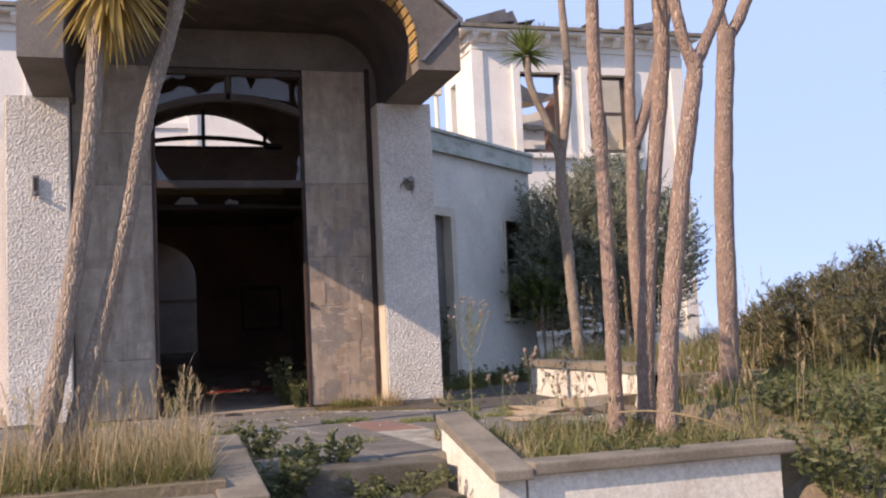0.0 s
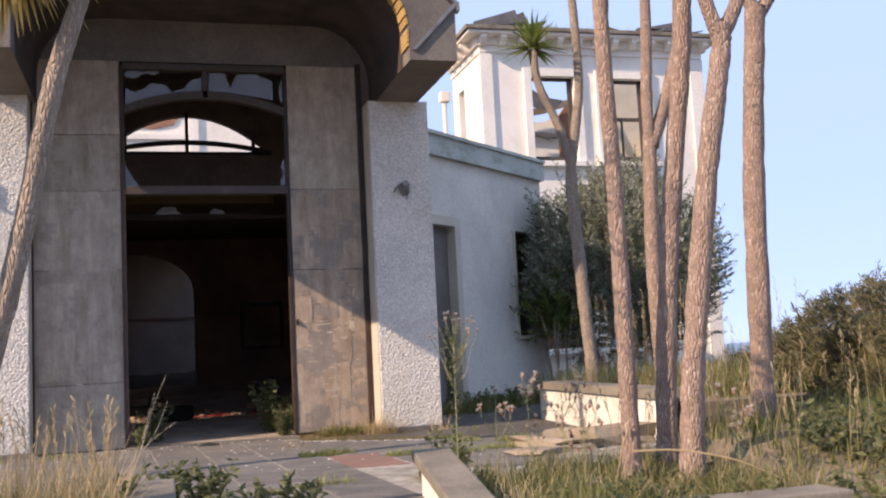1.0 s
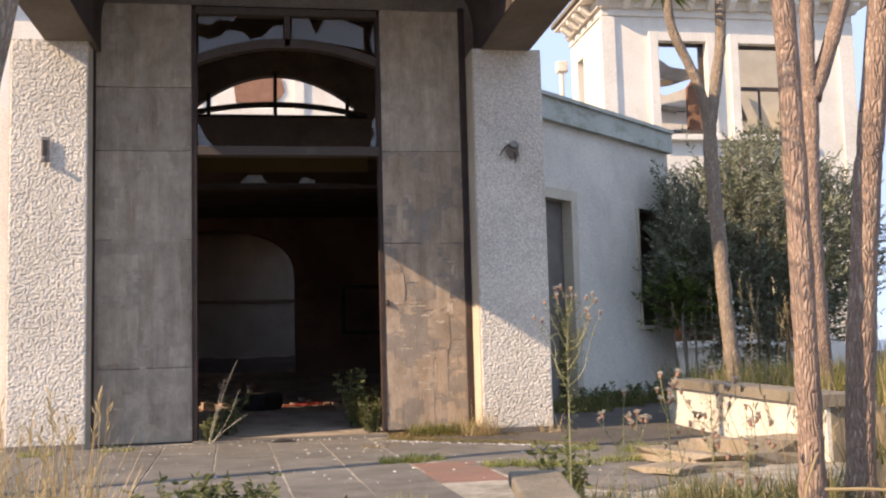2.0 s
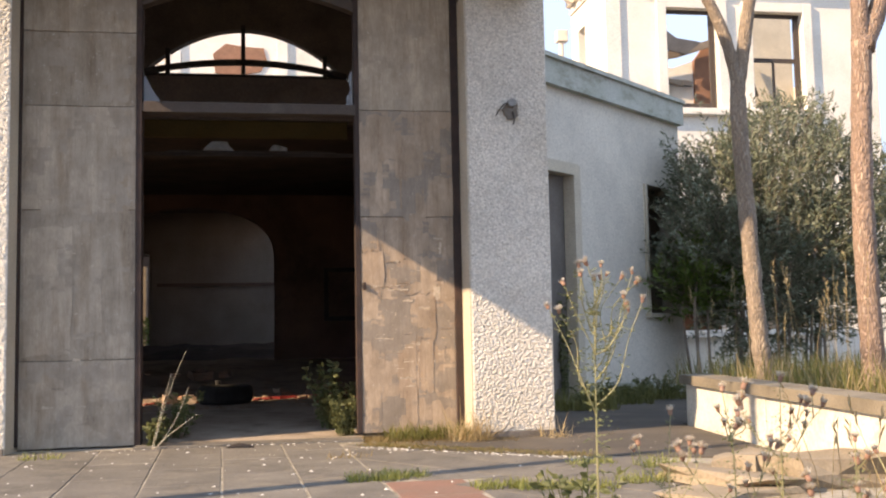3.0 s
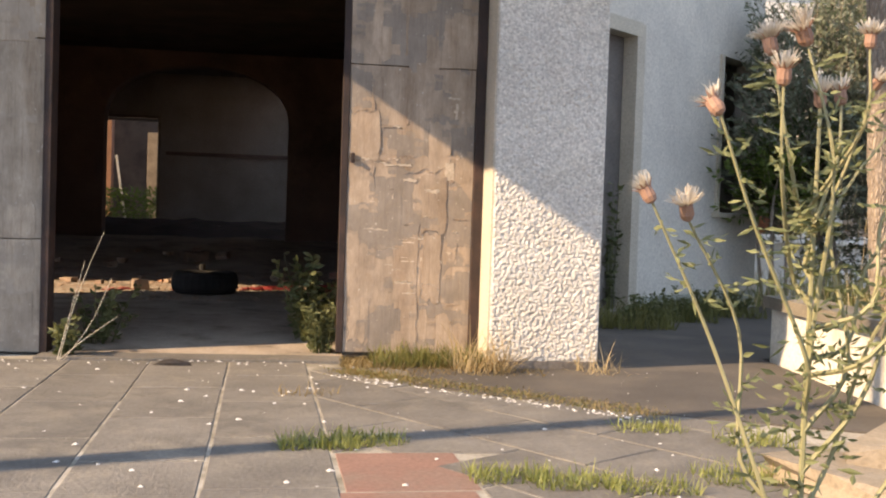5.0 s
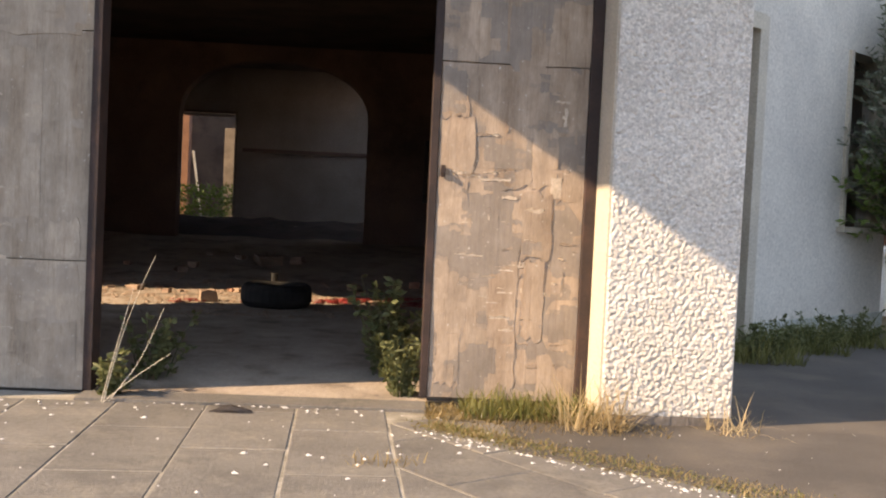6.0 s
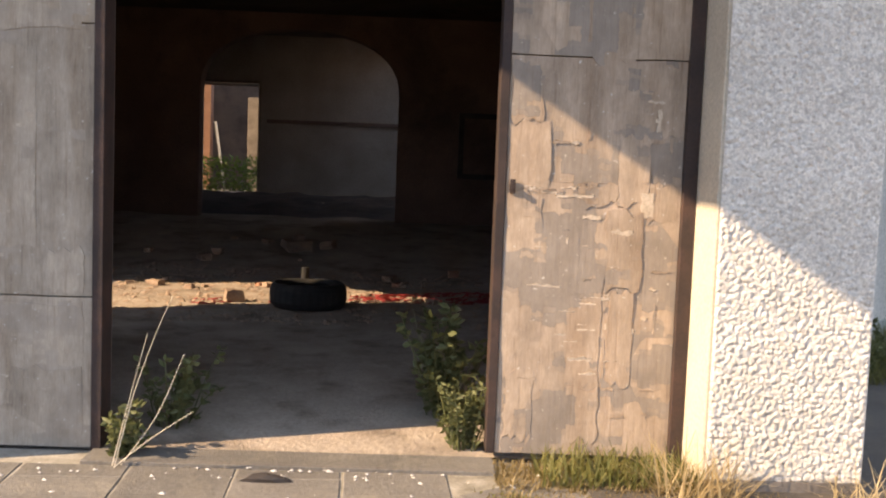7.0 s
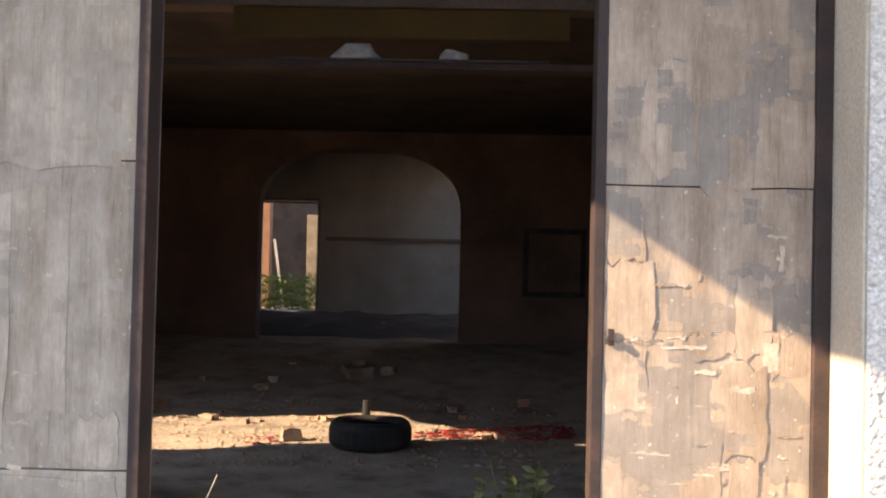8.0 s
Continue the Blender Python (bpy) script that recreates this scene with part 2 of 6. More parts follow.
def scaly_bark(name, c1, c2, crack, fleck):
    """Bark in upright scales with dark cracks between and pale worn flecks."""
    m = material(name, c1, c2, 7, 60, 0.9, 0.5, 0.006)
    n, l = m.node_tree.nodes, m.node_tree.links
    p = n["Principled BSDF"]
    geo, mp = n.new("ShaderNodeNewGeometry"), n.new("ShaderNodeMapping")
    mp.inputs["Scale"].default_value = (1.0, 1.0, 0.26)
    l.new(geo.outputs["Position"], mp.inputs["Vector"])
    v, v2, t = n.new("ShaderNodeTexVoronoi"), n.new("ShaderNodeTexVoronoi"), n.new("ShaderNodeTexNoise")
    v.feature, v.inputs["Scale"].default_value, v2.inputs["Scale"].default_value = "DISTANCE_TO_EDGE", 62, 62
    t.inputs["Scale"].default_value = 14
    wob = n.new("ShaderNodeVectorMath")
    wob.operation = "MULTIPLY_ADD"
    wob.inputs[1].default_value = (0.03, 0.03, 0.03)
    l.new(mp.outputs["Vector"], t.inputs["Vector"])
    l.new(t.outputs["Color"], wob.inputs[0])
    l.new(mp.outputs["Vector"], wob.inputs[2])
    for q in (v, v2):
        l.new(wob.outputs[0], q.inputs["Vector"])
    old = p.inputs["Base Color"].links[0].from_socket

    def step(src, a, b):
        r = n.new("ShaderNodeMapRange")
        r.inputs["From Min"].default_value, r.inputs["From Max"].default_value = a, b
        l.new(src, r.inputs["Value"])
        return r.outputs["Result"]

    def blend(f, a, b):
        x = n.new("ShaderNodeMix")
        x.data_type = "RGBA"
        l.new(f, x.inputs[0])
        for k, w in ((6, a), (7, b)):
            if isinstance(w, tuple):
                x.inputs[k].default_value = (*w, 1)
            else:
                l.new(w, x.inputs[k])
        return x.outputs[2]

    sep = n.new("ShaderNodeSeparateColor")
    l.new(v2.outputs["Color"], sep.inputs["Color"])
    col = blend(step(sep.outputs[0], 0.86, 0.94), old, fleck)
    col = blend(step(v.outputs["Distance"], -0.12, 0.16), crack, col)
    l.new(col, p.inputs["Base Color"])
    b = n.new("ShaderNodeBump")
    b.inputs["Strength"].default_value, b.inputs["Distance"].default_value = 0.9, 0.010
    l.new(step(v.outputs["Distance"], 0.0, 0.3), b.inputs["Height"])
    l.new(p.inputs["Normal"].links[0].from_socket, b.inputs["Normal"])
    l.new(b.outputs["Normal"], p.inputs["Normal"])
    return m


M_BARK = scaly_bark("scaly_palm_bark", (0.43, 0.305, 0.24), (0.33, 0.235, 0.19), (0.19, 0.135, 0.105), (0.48, 0.37, 0.295))
M_BARKG = scaly_bark("grey_palm_bark", (0.40, 0.32, 0.255), (0.31, 0.25, 0.20), (0.19, 0.15, 0.12), (0.44, 0.36, 0.28))


def peeling_plywood(name, tan, tan2, grey, grey2, cut, edge):
    """Plywood whose face veneer is torn off in patches, with upright grain and a raised torn edge."""
    m = material(name, tan, tan2, 5.0, 70, 0.85, 0.25, 0.002, stretch=(2.2, 1.0, 0.3), grain_lo=0.86, stain=(tan[0] * 0.6, tan[1] * 0.52, tan[2] * 0.45), stain_scale=3.0, stain_amount=0.6, rand=0.13)
    n, l = m.node_tree.nodes, m.node_tree.links
    p = n["Principled BSDF"]
    geo = n.new("ShaderNodeNewGeometry")

    def tex(scale, stretch, detail, rough=0.6):
        mp, t = n.new("ShaderNodeMapping"), n.new("ShaderNodeTexNoise")
        mp.inputs["Scale"].default_value = stretch
        t.inputs["Scale"].default_value, t.inputs["Detail"].default_value, t.inputs["Roughness"].default_value = scale, detail, rough
        l.new(geo.outputs["Position"], mp.inputs["Vector"])
        l.new(mp.outputs["Vector"], t.inputs["Vector"])
        return t.outputs["Fac"]

    def span(v, a, b):
        r = n.new("ShaderNodeMapRange")
        r.inputs["From Min"].default_value, r.inputs["From Max"].default_value = a, b
        l.new(v, r.inputs["Value"])
        return r.outputs["Result"]

    def blend(f, a, b, mode="MIX"):
        x = n.new("ShaderNodeMix")
        x.data_type, x.blend_type = "RGBA", mode
        if isinstance(f, float):
            x.inputs[0].default_value = f
        else:
            l.new(f, x.inputs[0])
        for k, v in ((6, a), (7, b)):
            if isinstance(v, tuple):
                x.inputs[k].default_value = (*v, 1)
            else:
                l.new(v, x.inputs[k])
        return x.outputs[2]

    wob, grid, torn = n.new("ShaderNodeTexNoise"), n.new("ShaderNodeVectorMath"), n.new("ShaderNodeTexNoise")
    shift = n.new("ShaderNodeVectorMath")
    wob.inputs["Scale"].default_value, wob.inputs["Detail"].default_value = 26.0, 5
    shift.operation, shift.inputs[1].default_value = "MULTIPLY_ADD", (0.035, 0.0, 0.05)
    grid.operation, grid.inputs[1].default_value = "SNAP", (0.052, 1.0, 0.021)
    torn.inputs["Scale"].default_value, torn.inputs["Detail"].default_value, torn.inputs["Roughness"].default_value = 2.9, 4, 0.6
    l.new(geo.outputs["Position"], wob.inputs["Vector"])
    l.new(wob.outputs["Color"], shift.inputs[0])
    l.new(geo.outputs["Position"], shift.inputs[2])
    l.new(shift.outputs[0], grid.inputs[0])
    l.new(grid.outputs[0], torn.inputs["Vector"])
    mask = span(torn.outputs["Fac"], cut - 0.02, cut)
    grain = tex(17.0, (3.6, 3.6, 0.16), 7, 0.72)
    speck = tex(45.0, (1.0, 1.0, 1.0), 3)
    under = blend(span(grain, 0.35, 0.65), grey, grey2)
    over = p.inputs["Base Color"].links[0].from_socket
    col = blend(mask, over, under)
    col = blend(span(speck, 0.66, 0.72), col, (0.52, 0.48, 0.42))
    mott = tex(5.0, (1.2, 1.0, 0.8), 7, 0.7)
    col = blend(1.0, col, blend(span(mott, 0.3, 0.7), (0.74, 0.72, 0.70), (1.22, 1.21, 1.19)), "MULTIPLY")
    line = blend(span(grain, 0.34, 0.46), (0.79, 0.76, 0.74), (1.0, 1.0, 1.0))
    col = blend(1.0, col, line, "MULTIPLY")
    l.new(col, p.inputs["Base Color"])
    b = n.new("ShaderNodeBump")
    b.inputs["Strength"].default_value, b.inputs["Distance"].default_value, b.invert = edge, 0.005, True
    old = p.inputs["Normal"].links[0].from_socket
    l.new(mask, b.inputs["Height"])
    l.new(old, b.inputs["Normal"])
    b2 = n.new("ShaderNodeBump")
    b2.inputs["Strength"].default_value, b2.inputs["Distance"].default_value = 0.5, 0.004
    l.new(grain, b2.inputs["Height"])
    l.new(b.outputs["Normal"], b2.inputs["Normal"])
    l.new(b2.outputs["Normal"], p.inputs["Normal"])
    return m


M_PLY = peeling_plywood("peeling_plywood", (0.40, 0.315, 0.245), (0.31, 0.245, 0.19), (0.31, 0.265, 0.225), (0.24, 0.205, 0.175), 0.53, 1.0)
M_PLYG = peeling_plywood("grey_peeling_plywood", (0.415, 0.352, 0.285), (0.345, 0.292, 0.235), (0.39, 0.335, 0.275), (0.325, 0.277, 0.23), 0.57, 0.5)
M_VENEER = peeling_plywood("veneer", (0.42, 0.33, 0.255), (0.33, 0.26, 0.20), (0.31, 0.265, 0.225), (0.24, 0.205, 0.175), 0.57, 0.9)

GLASS = bpy.data.materials.new("dirty_glass")
GLASS.use_nodes = True
gp = GLASS.node_tree.nodes["Principled BSDF"]
gp.inputs["Base Color"].default_value = (0.30, 0.31, 0.33, 1)
gp.inputs["Roughness"].default_value = 0.25
gp.inputs["Transmission Weight"].default_value = 0.55
gp.inputs["Alpha"].default_value = 1.0


# ---- building helpers ----
def empty(name, at=(0, 0, 0)):
    ob = new(name)
    ob.empty_display_size = 0.1
    ob.location = at
    return ob


def part(name, bm, mat, parent=None, label="", smooth=False):
    """Links a bmesh as one mesh object, under a thing or a part."""
    me = bpy.data.meshes.new(name)
    bm.normal_update()
    bm.to_mesh(me)
    bm.free()
    me.materials.append(mat)
    if smooth:
        for poly in me.polygons:
            poly.use_smooth = True
    return adopt(new(name, me), parent, label)


def adopt(ob, parent, label=""):
    if parent is not None:
        ob.parent = parent
        ob.matrix_parent_inverse = Matrix.Translation(-Vector(parent.location))
    if label:
        tagged(ob, label)
    return ob


def raw(name, verts, faces, mat, parent=None, label="", smooth=False):
    me = bpy.data.meshes.new(name)
    me.from_pydata([tuple(v) for v in verts], [], [tuple(q) for q in faces])
    me.materials.append(mat)
    if smooth:
        me.polygons.foreach_set("use_smooth", [True] * len(me.polygons))
    return adopt(new(name, me), parent, label)


def add_box(bm, x0, x1, y0, y1, z0, z1, bevel=0.0):
    m = Matrix.LocRotScale(((x0 + x1) / 2, (y0 + y1) / 2, (z0 + z1) / 2), None, (x1 - x0, y1 - y0, z1 - z0))
    g = bmesh.ops.create_cube(bm, size=1, matrix=m)
    if bevel:
        edges = list({e for v in g["verts"] for e in v.link_edges})
        bmesh.ops.bevel(bm, geom=edges, offset=bevel, segments=2, affect="EDGES", profile=0.6)
    return bm


def box(x0, x1, y0, y1, z0, z1, bevel=0.0):
    return add_box(bmesh.new(), x0, x1, y0, y1, z0, z1, bevel)


def add_prism(bm, outline, axis, a, b):
    """Extrudes a flat outline (two coordinates a point) along an axis from a to b."""
    def place(p, d):
        return {"x": (d, p[0], p[1]), "y": (p[0], d, p[1]), "z": (p[0], p[1], d)}[axis]
    lo = [bm.verts.new(place(p, a)) for p in outline]
    hi = [bm.verts.new(place(p, b)) for p in outline]
    k = len(outline)
    bm.faces.new(lo)
    bm.faces.new(hi[::-1])
    for i in range(k):
        bm.faces.new((lo[i], hi[i], hi[(i + 1) % k], lo[(i + 1) % k]))
    bmesh.ops.recalc_face_normals(bm, faces=bm.faces)
    return bm


def prism(outline, axis, a, b):
    return add_prism(bmesh.new(), outline, axis, a, b)


def tube_data(points, radii, sides=8, wobble=0.0, rng=None, ring=0.0):
    """Vertices and faces of a tapering tube along points."""
    verts, faces = [], []
    pts = [Vector(p) for p in points]
    for i, p in enumerate(pts):
        d = (pts[min(i + 1, len(pts) - 1)] - pts[max(i - 1, 0)]).normalized()
        u = d.orthogonal().normalized() if abs(d.z) > 0.99 else d.cross(Vector((0, 0, 1))).normalized()
        if i and u.dot(last) < 0:
            u = -u
        last = u
        v = d.cross(u)
        for k in range(sides):
            a = 2 * math.pi * k / sides
            r = radii[i] * (1 + (rng.uniform(-wobble, wobble) if rng else 0))
            verts.append(p + (u * math.cos(a) + v * math.sin(a)) * r)
    for i in range(len(pts) - 1):
        for k in range(sides):
            q = (k + 1) % sides
            faces.append((i * sides + k, i * sides + q, (i + 1) * sides + q, (i + 1) * sides + k))
    n = len(verts)
    faces.append(tuple(range(sides))[::-1])
    faces.append(tuple(range(n - sides, n)))
    return verts, faces


def smooth_line(points, steps):
    """Points along a Catmull-Rom line through the given ones."""
    p = [Vector(q) for q in points]
    p = [2 * p[0] - p[1]] + p + [2 * p[-1] - p[-2]]
    out = []
    for i in range(1, len(p) - 2):
        for k in range(steps):
            t = k / steps
            a, b, c, d = p[i - 1], p[i], p[i + 1], p[i + 2]
            out.append(0.5 * (2 * b + (c - a) * t + (2 * a - 5 * b + 4 * c - d) * t * t + (3 * b - a - 3 * c + d) * t ** 3))
    out.append(p[-2])
    return out


class Bag:
    """Gathers many small pieces into one mesh."""
    def __init__(self):
        self.v, self.f = [], []

    def add(self, verts, faces):
        n = len(self.v)
        self.v.extend(tuple(q) for q in verts)
        self.f.extend(tuple(i + n for i in q) for q in faces)

    def tube(self, points, r0, r1, sides=5):
        k = len(points)
        self.add(*tube_data(points, [r0 + (r1 - r0) * i / (k - 1) for i in range(k)], sides))

    def leaf(self, at, way, length, width, rng, fold=0.15):
        way = Vector(way).normalized()
        side = way.cross(Vector((rng.uniform(-1, 1), rng.uniform(-1, 1), rng.uniform(-0.3, 1)))).normalized()
        up = side.cross(way)
        a = Vector(at)
        m = a + way * length * 0.5
        self.add([a, m + side * width / 2 - up * fold * width, a + way * length, m - side * width / 2 - up * fold * width, m],
                 [(0, 1, 4), (1, 2, 4), (2, 3, 4), (3, 0, 4)])

    def blade(self, at, way, length, width, rng, droop=0.3, segs=3):
        way = Vector(way).normalized()
        side = way.cross(Vector((0, 0, 1)))
        side = side.normalized() if side.length > 0.01 else Vector((1, 0, 0))
        verts, faces = [], []
        p = Vector(at)
        d = way.copy()
        for i in range(segs + 1):
            w = width * (1 - (i / segs) ** 1.5) / 2 + 0.0004
            verts += [p - side * w, p + side * w]
            if i:
                faces.append((2 * i - 2, 2 * i - 1, 2 * i + 1, 2 * i))
            p = p + d * length / segs
            d = (d + Vector((way.x, way.y, -1)) * droop / segs).normalized()
        self.add(verts, faces)

    def make(self, name, mat, parent=None, label="", smooth=False, kind=""):
        ob = raw(name, self.v, self.f, mat, parent, label, smooth)
        return tagged(ob, kind=kind)


# ---- ground, sea, terrace ----
def smooth01(v):
    v = min(1.0, max(0.0, v))
    return v * v * (3 - 2 * v)


def ground_height(x, y):
    low = -0.68
    rise = smooth01((y + 6.9) / 0.6) * smooth01((x - 1.0) / 0.4) if x < 2.5 else smooth01((y + 8.2) / 3.0)
    top = -0.25 if x < 2.5 else 0.12
    h = low + (top - low) * (rise if x > -0.6 else smooth01((y + 6.6) / 0.4))
    if x < 0.95 and x > -0.6:
        h = low + (-0.25 - low) * smooth01((y + 5.9) / 0.5)
    if x > 2.5:
        h += 0.10 * noise.noise((x * 0.5, y * 0.5, 0)) + 0.15 * smooth01((x - 3) / 3)
    if x > 2.4 and y > -4.6:
        k = max(smooth01((x - 3.75 - 1.2 * min(6.0, max(0.0, y - 0.1))) / 0.4), smooth01((-4.1 - y) / 0.5))
        h = -0.25 + (h + 0.25) * k
    far = max(x - 16, y - 40, 0)
    h -= 14 * smooth01(far / 60)
    return h


def axis_steps(near, far):
    a = [i * 0.35 for i in range(int(near / 0.35) + 1)]
    s = 0.6
    while a[-1] < far:
        a.append(a[-1] + s)
        s *= 1.35
    return [-v for v in a[:0:-1]] + a


gx, gy = axis_steps(14, 3500), axis_steps(14, 3500)
gv = [(x, y, ground_height(x, y)) for y in gy for x in gx]
w = len(gx)
gf = [(j * w + i, j * w + i + 1, (j + 1) * w + i + 1, (j + 1) * w + i) for j in range(len(gy) - 1) for i in range(w - 1)]
tagged(raw("ground", gv, gf, M_EARTH, smooth=True), "dry earth with thin worn grass around the house", "ground", kind="structure")
tagged(part("water", box(-3600, 3600, -3600, 3600, -10.2, -10.0), M_SEA), "calm pale blue sea out to the horizon", "sea", kind="structure")

TOP = -0.05
tagged(part("terrace_bed", box(-4.2, 3.4, -5.25, 0.0, -0.4, TOP - 0.001), M_JOINT), "dirt-filled joints under the terrace paving", "pavement", kind="structure")
tagged(part("pavement", prism([(1.29, -0.95), (2.26, -1.62), (3.42, -2.15), (3.65, 0.25), (4.2, 0.42), (6.0, 1.0), (5.7, 4.6), (2.5, 2.0), (2.44, 0.3), (1.29, 0.0)], "z", -0.3, TOP + 0.007), M_TARMAC),
       "worn dark tarmac beside the paved terrace", "pavement", kind="structure")

# steps up from the path between the planters
steps = empty("steps", (0.2, -6.0, -0.7))
tagged(steps, "worn concrete garden steps overgrown with weeds", "steps", kind="structure")
for k in range(4):
    y0 = -6.62 + 0.34 * k
    part("step", box(-0.38, 0.84, y0, -5.0, -0.75, -0.53 + 0.155 * k + (0.012 if k == 3 else 0), 0.012), M_STEP, steps)

# ---- entrance front ----
OL, OR, OT, TR = -0.725, 0.917, 3.82, 2.52


def rough_face(x0, x1, z0, z1, y, amp, step, seed):
    """A pebble-dashed sheet facing -y: many small lumps in real relief."""
    nx, nz = int((x1 - x0) / step) + 1, int((z1 - z0) / step) + 1
    r = np.random.RandomState(seed)
    X, Z = np.meshgrid(np.arange(nx) * step, np.arange(nz) * step)
    cell = 0.0165
    cx, cz = (X / cell).astype(int), (Z / cell).astype(int)
    gx_, gz_ = r.rand(int(cz.max()) + 3, int(cx.max()) + 3), r.rand(int(cz.max()) + 3, int(cx.max()) + 3)
    tall, wide = 0.45 + 0.55 * r.rand(*gx_.shape), 0.009 + 0.006 * r.rand(*gx_.shape)
    h = np.zeros((nz, nx))
    for dz in (-1, 0, 1):
        for dx in (-1, 0, 1):
            jz, jx = np.clip(cz + dz, 0, None), np.clip(cx + dx, 0, None)
            d2 = (X - (jx + gx_[jz, jx]) * cell) ** 2 + (Z - (jz + gz_[jz, jx]) * cell) ** 2
            h = np.maximum(h, tall[jz, jx] * np.sqrt(np.maximum(0, 1 - d2 / wide[jz, jx] ** 2)))
    h += 0.12 * r.rand(nz, nx)
    edge = np.minimum(1, np.minimum(np.arange(nx), np.arange(nx)[::-1]) / 2.0)[None, :]
    h = h * edge
    X, Z = np.meshgrid(np.linspace(x0, x1, nx), np.linspace(z0, z1, nz))
    v = np.stack([X, y - amp * h, Z], -1).reshape(-1, 3)
    i = (np.arange(nz - 1)[:, None] * nx + np.arange(nx - 1)[None, :]).reshape(-1)
    q = np.stack([i, i + 1, i + nx + 1, i + nx], -1)
    return v.tolist(), q.tolist()


def pillar(x0, x1, seed, step, label):
    p = empty("pillar", ((x0 + x1) / 2, -0.1, -0.1))
    tagged(p, label, "pillar", group="entrance pillars")
    part("core", box(x0 + 0.012, x1, -0.31, 0.30, -0.1, 3.42, 0.008), M_QUOIN, p, "smooth cream rendered reveal")
    v, q = rough_face(x0 + 0.024, x1 + 0.004, 0.0, 3.42, -0.318, 0.0095, step, seed)
    raw("pebbledash_face", v, q, M_DASH, p, "rough grey-white pebbledash", smooth=True)
    part("plinth", box(x0 + 0.02, x1 - 0.01, -0.327, 0.0, -0.12, 0.0), M_CONC, p, "bare concrete foot")
    return p


pillar(1.736, 2.39, 3, 0.0042, "grey-white pebbledash pillar beside the boarded panel")
pillar(-2.25, -1.60, 5, 0.006, "grey-white pebbledash pillar with a lamp bracket")

# wall with rounded top corners, holding the opening
front = empty("wall_front", (0.1, 0.1, 0))
tagged(front, "concrete entrance wall with a tall opening under a rounded hood", "wall", kind="structure")
part("wall_head", box(-1.6, 1.75, 0.012, 0.26, OT + 0.05, 4.7), M_CONC, front)
part("wall_left", box(-1.6, OL - 0.03, 0.05, 0.26, -0.1, OT + 0.05), M_CONC, front)
part("wall_right", box(OR + 0.03, 1.75, 0.05, 0.26, -0.1, OT + 0.05), M_CONC, front)
part("door_sill", box(OL - 0.02, OR + 0.02, -0.20, 0.018, -0.12, -0.034, 0.004), M_SLAB, front)


def boards(name, rows, x0, x1, mat, label):
    b = empty(name, ((x0 + x1) / 2, 0, 0))
    tagged(b, label, "boarding")
    for z0, z1, m, dy in rows:
        bm = box(x0, x1, dy, 0.04, z0 + 0.003, z1 - 0.003)
        bmesh.ops.subdivide_edges(bm, edges=bm.edges, cuts=6, use_grid_fill=True)
        for vert in bm.verts:
            vert.co.y += 0.006 * noise.noise(vert.co * 2.3) if vert.co.y < 0.02 else 0
            if abs(vert.co.z - z0) < 0.02 or abs(vert.co.z - z1) < 0.02:
                vert.co.z += 0.006 * noise.noise(vert.co * 7)
        part("board", bm, m, b)
    return b


right_boards = boards("boarded_panel", [(-0.01, 1.157, M_PLY, 0.0), (1.152, 1.675, M_PLY, 0.004), (1.675, 2.53, M_PLY, 0.0), (2.53, OT + 0.05, M_PLYG, 0.006)], OR + 0.03, 1.687, M_PLY,
                      "weathered brown plywood panel with peeling veneer")
left_boards = boards("boarded_panel", [(-0.04, 0.60, M_PLYG, 0.0), (0.60, 1.73, M_PLYG, 0.004), (1.73, 2.525, M_PLYG, 0.0), (2.525, 3.1, M_PLYG, 0.005), (3.1, OT + 0.05, M_PLYG, 0.002)], -1.585, OL - 0.036, M_PLYG,
                     "weathered grey plywood panel beside the opening")

# flakes of veneer still standing on the boards, each a torn thin sheet
rng = random.Random(11)


def flake(x0, x1, z0, z1, parent, mat, y=0.0, lift=0.0, side=0.008, end=0.022):
    """A thin torn sheet: nearly straight sides along the grain, ragged ends."""
    pts = []
    for a, b, j in (((x0, z0), (x1, z0), end), ((x1, z0), (x1, z1), side), ((x1, z1), (x0, z1), end), ((x0, z1), (x0, z0), side)):
        k = 6
        for i in range(k):
            t = i / k
            pts.append((a[0] + (b[0] - a[0]) * t + rng.uniform(-side, side), a[1] + (b[1] - a[1]) * t + rng.uniform(-j, j) * (1 if j == end else 0.3)))
    bm = prism(pts, "y", y - 0.0014, y + 0.004)
    for vert in bm.verts:
        vert.co.y -= lift * (max(0, (vert.co.z - (z0 + z1) / 2) / (z1 - z0)) + 0.12 * max(0, (vert.co.x - (x0 + x1) / 2) / (x1 - x0)))
    return part("veneer_flake", bm, mat, parent)


COLUMNS = (0.952, 1.10, 1.245, 1.39, 1.535, 1.682)
for (x0, x1), low, high in zip(zip(COLUMNS, COLUMNS[1:]), (0.06, 0.28, 0.06, 0.10, 0.07), (1.655, 1.14, 1.145, 1.655, 1.145)):
    z = low
    while z < high - 0.08:
        ln = rng.uniform(0.10, 0.52)
        top = min(high, z + ln)
        if rng.random() < 0.72:
            flake(max(0.952, x0 + rng.uniform(-0.03, 0.03)), min(1.682, x1 + rng.uniform(-0.03, 0.03)), z, top, right_boards, M_VENEER, rng.uniform(-0.001, 0.001), rng.choice((0.0, 0.001, 0.002, 0.005)))
        z = top + rng.choice((0.003, 0.004, 0.03, 0.07))
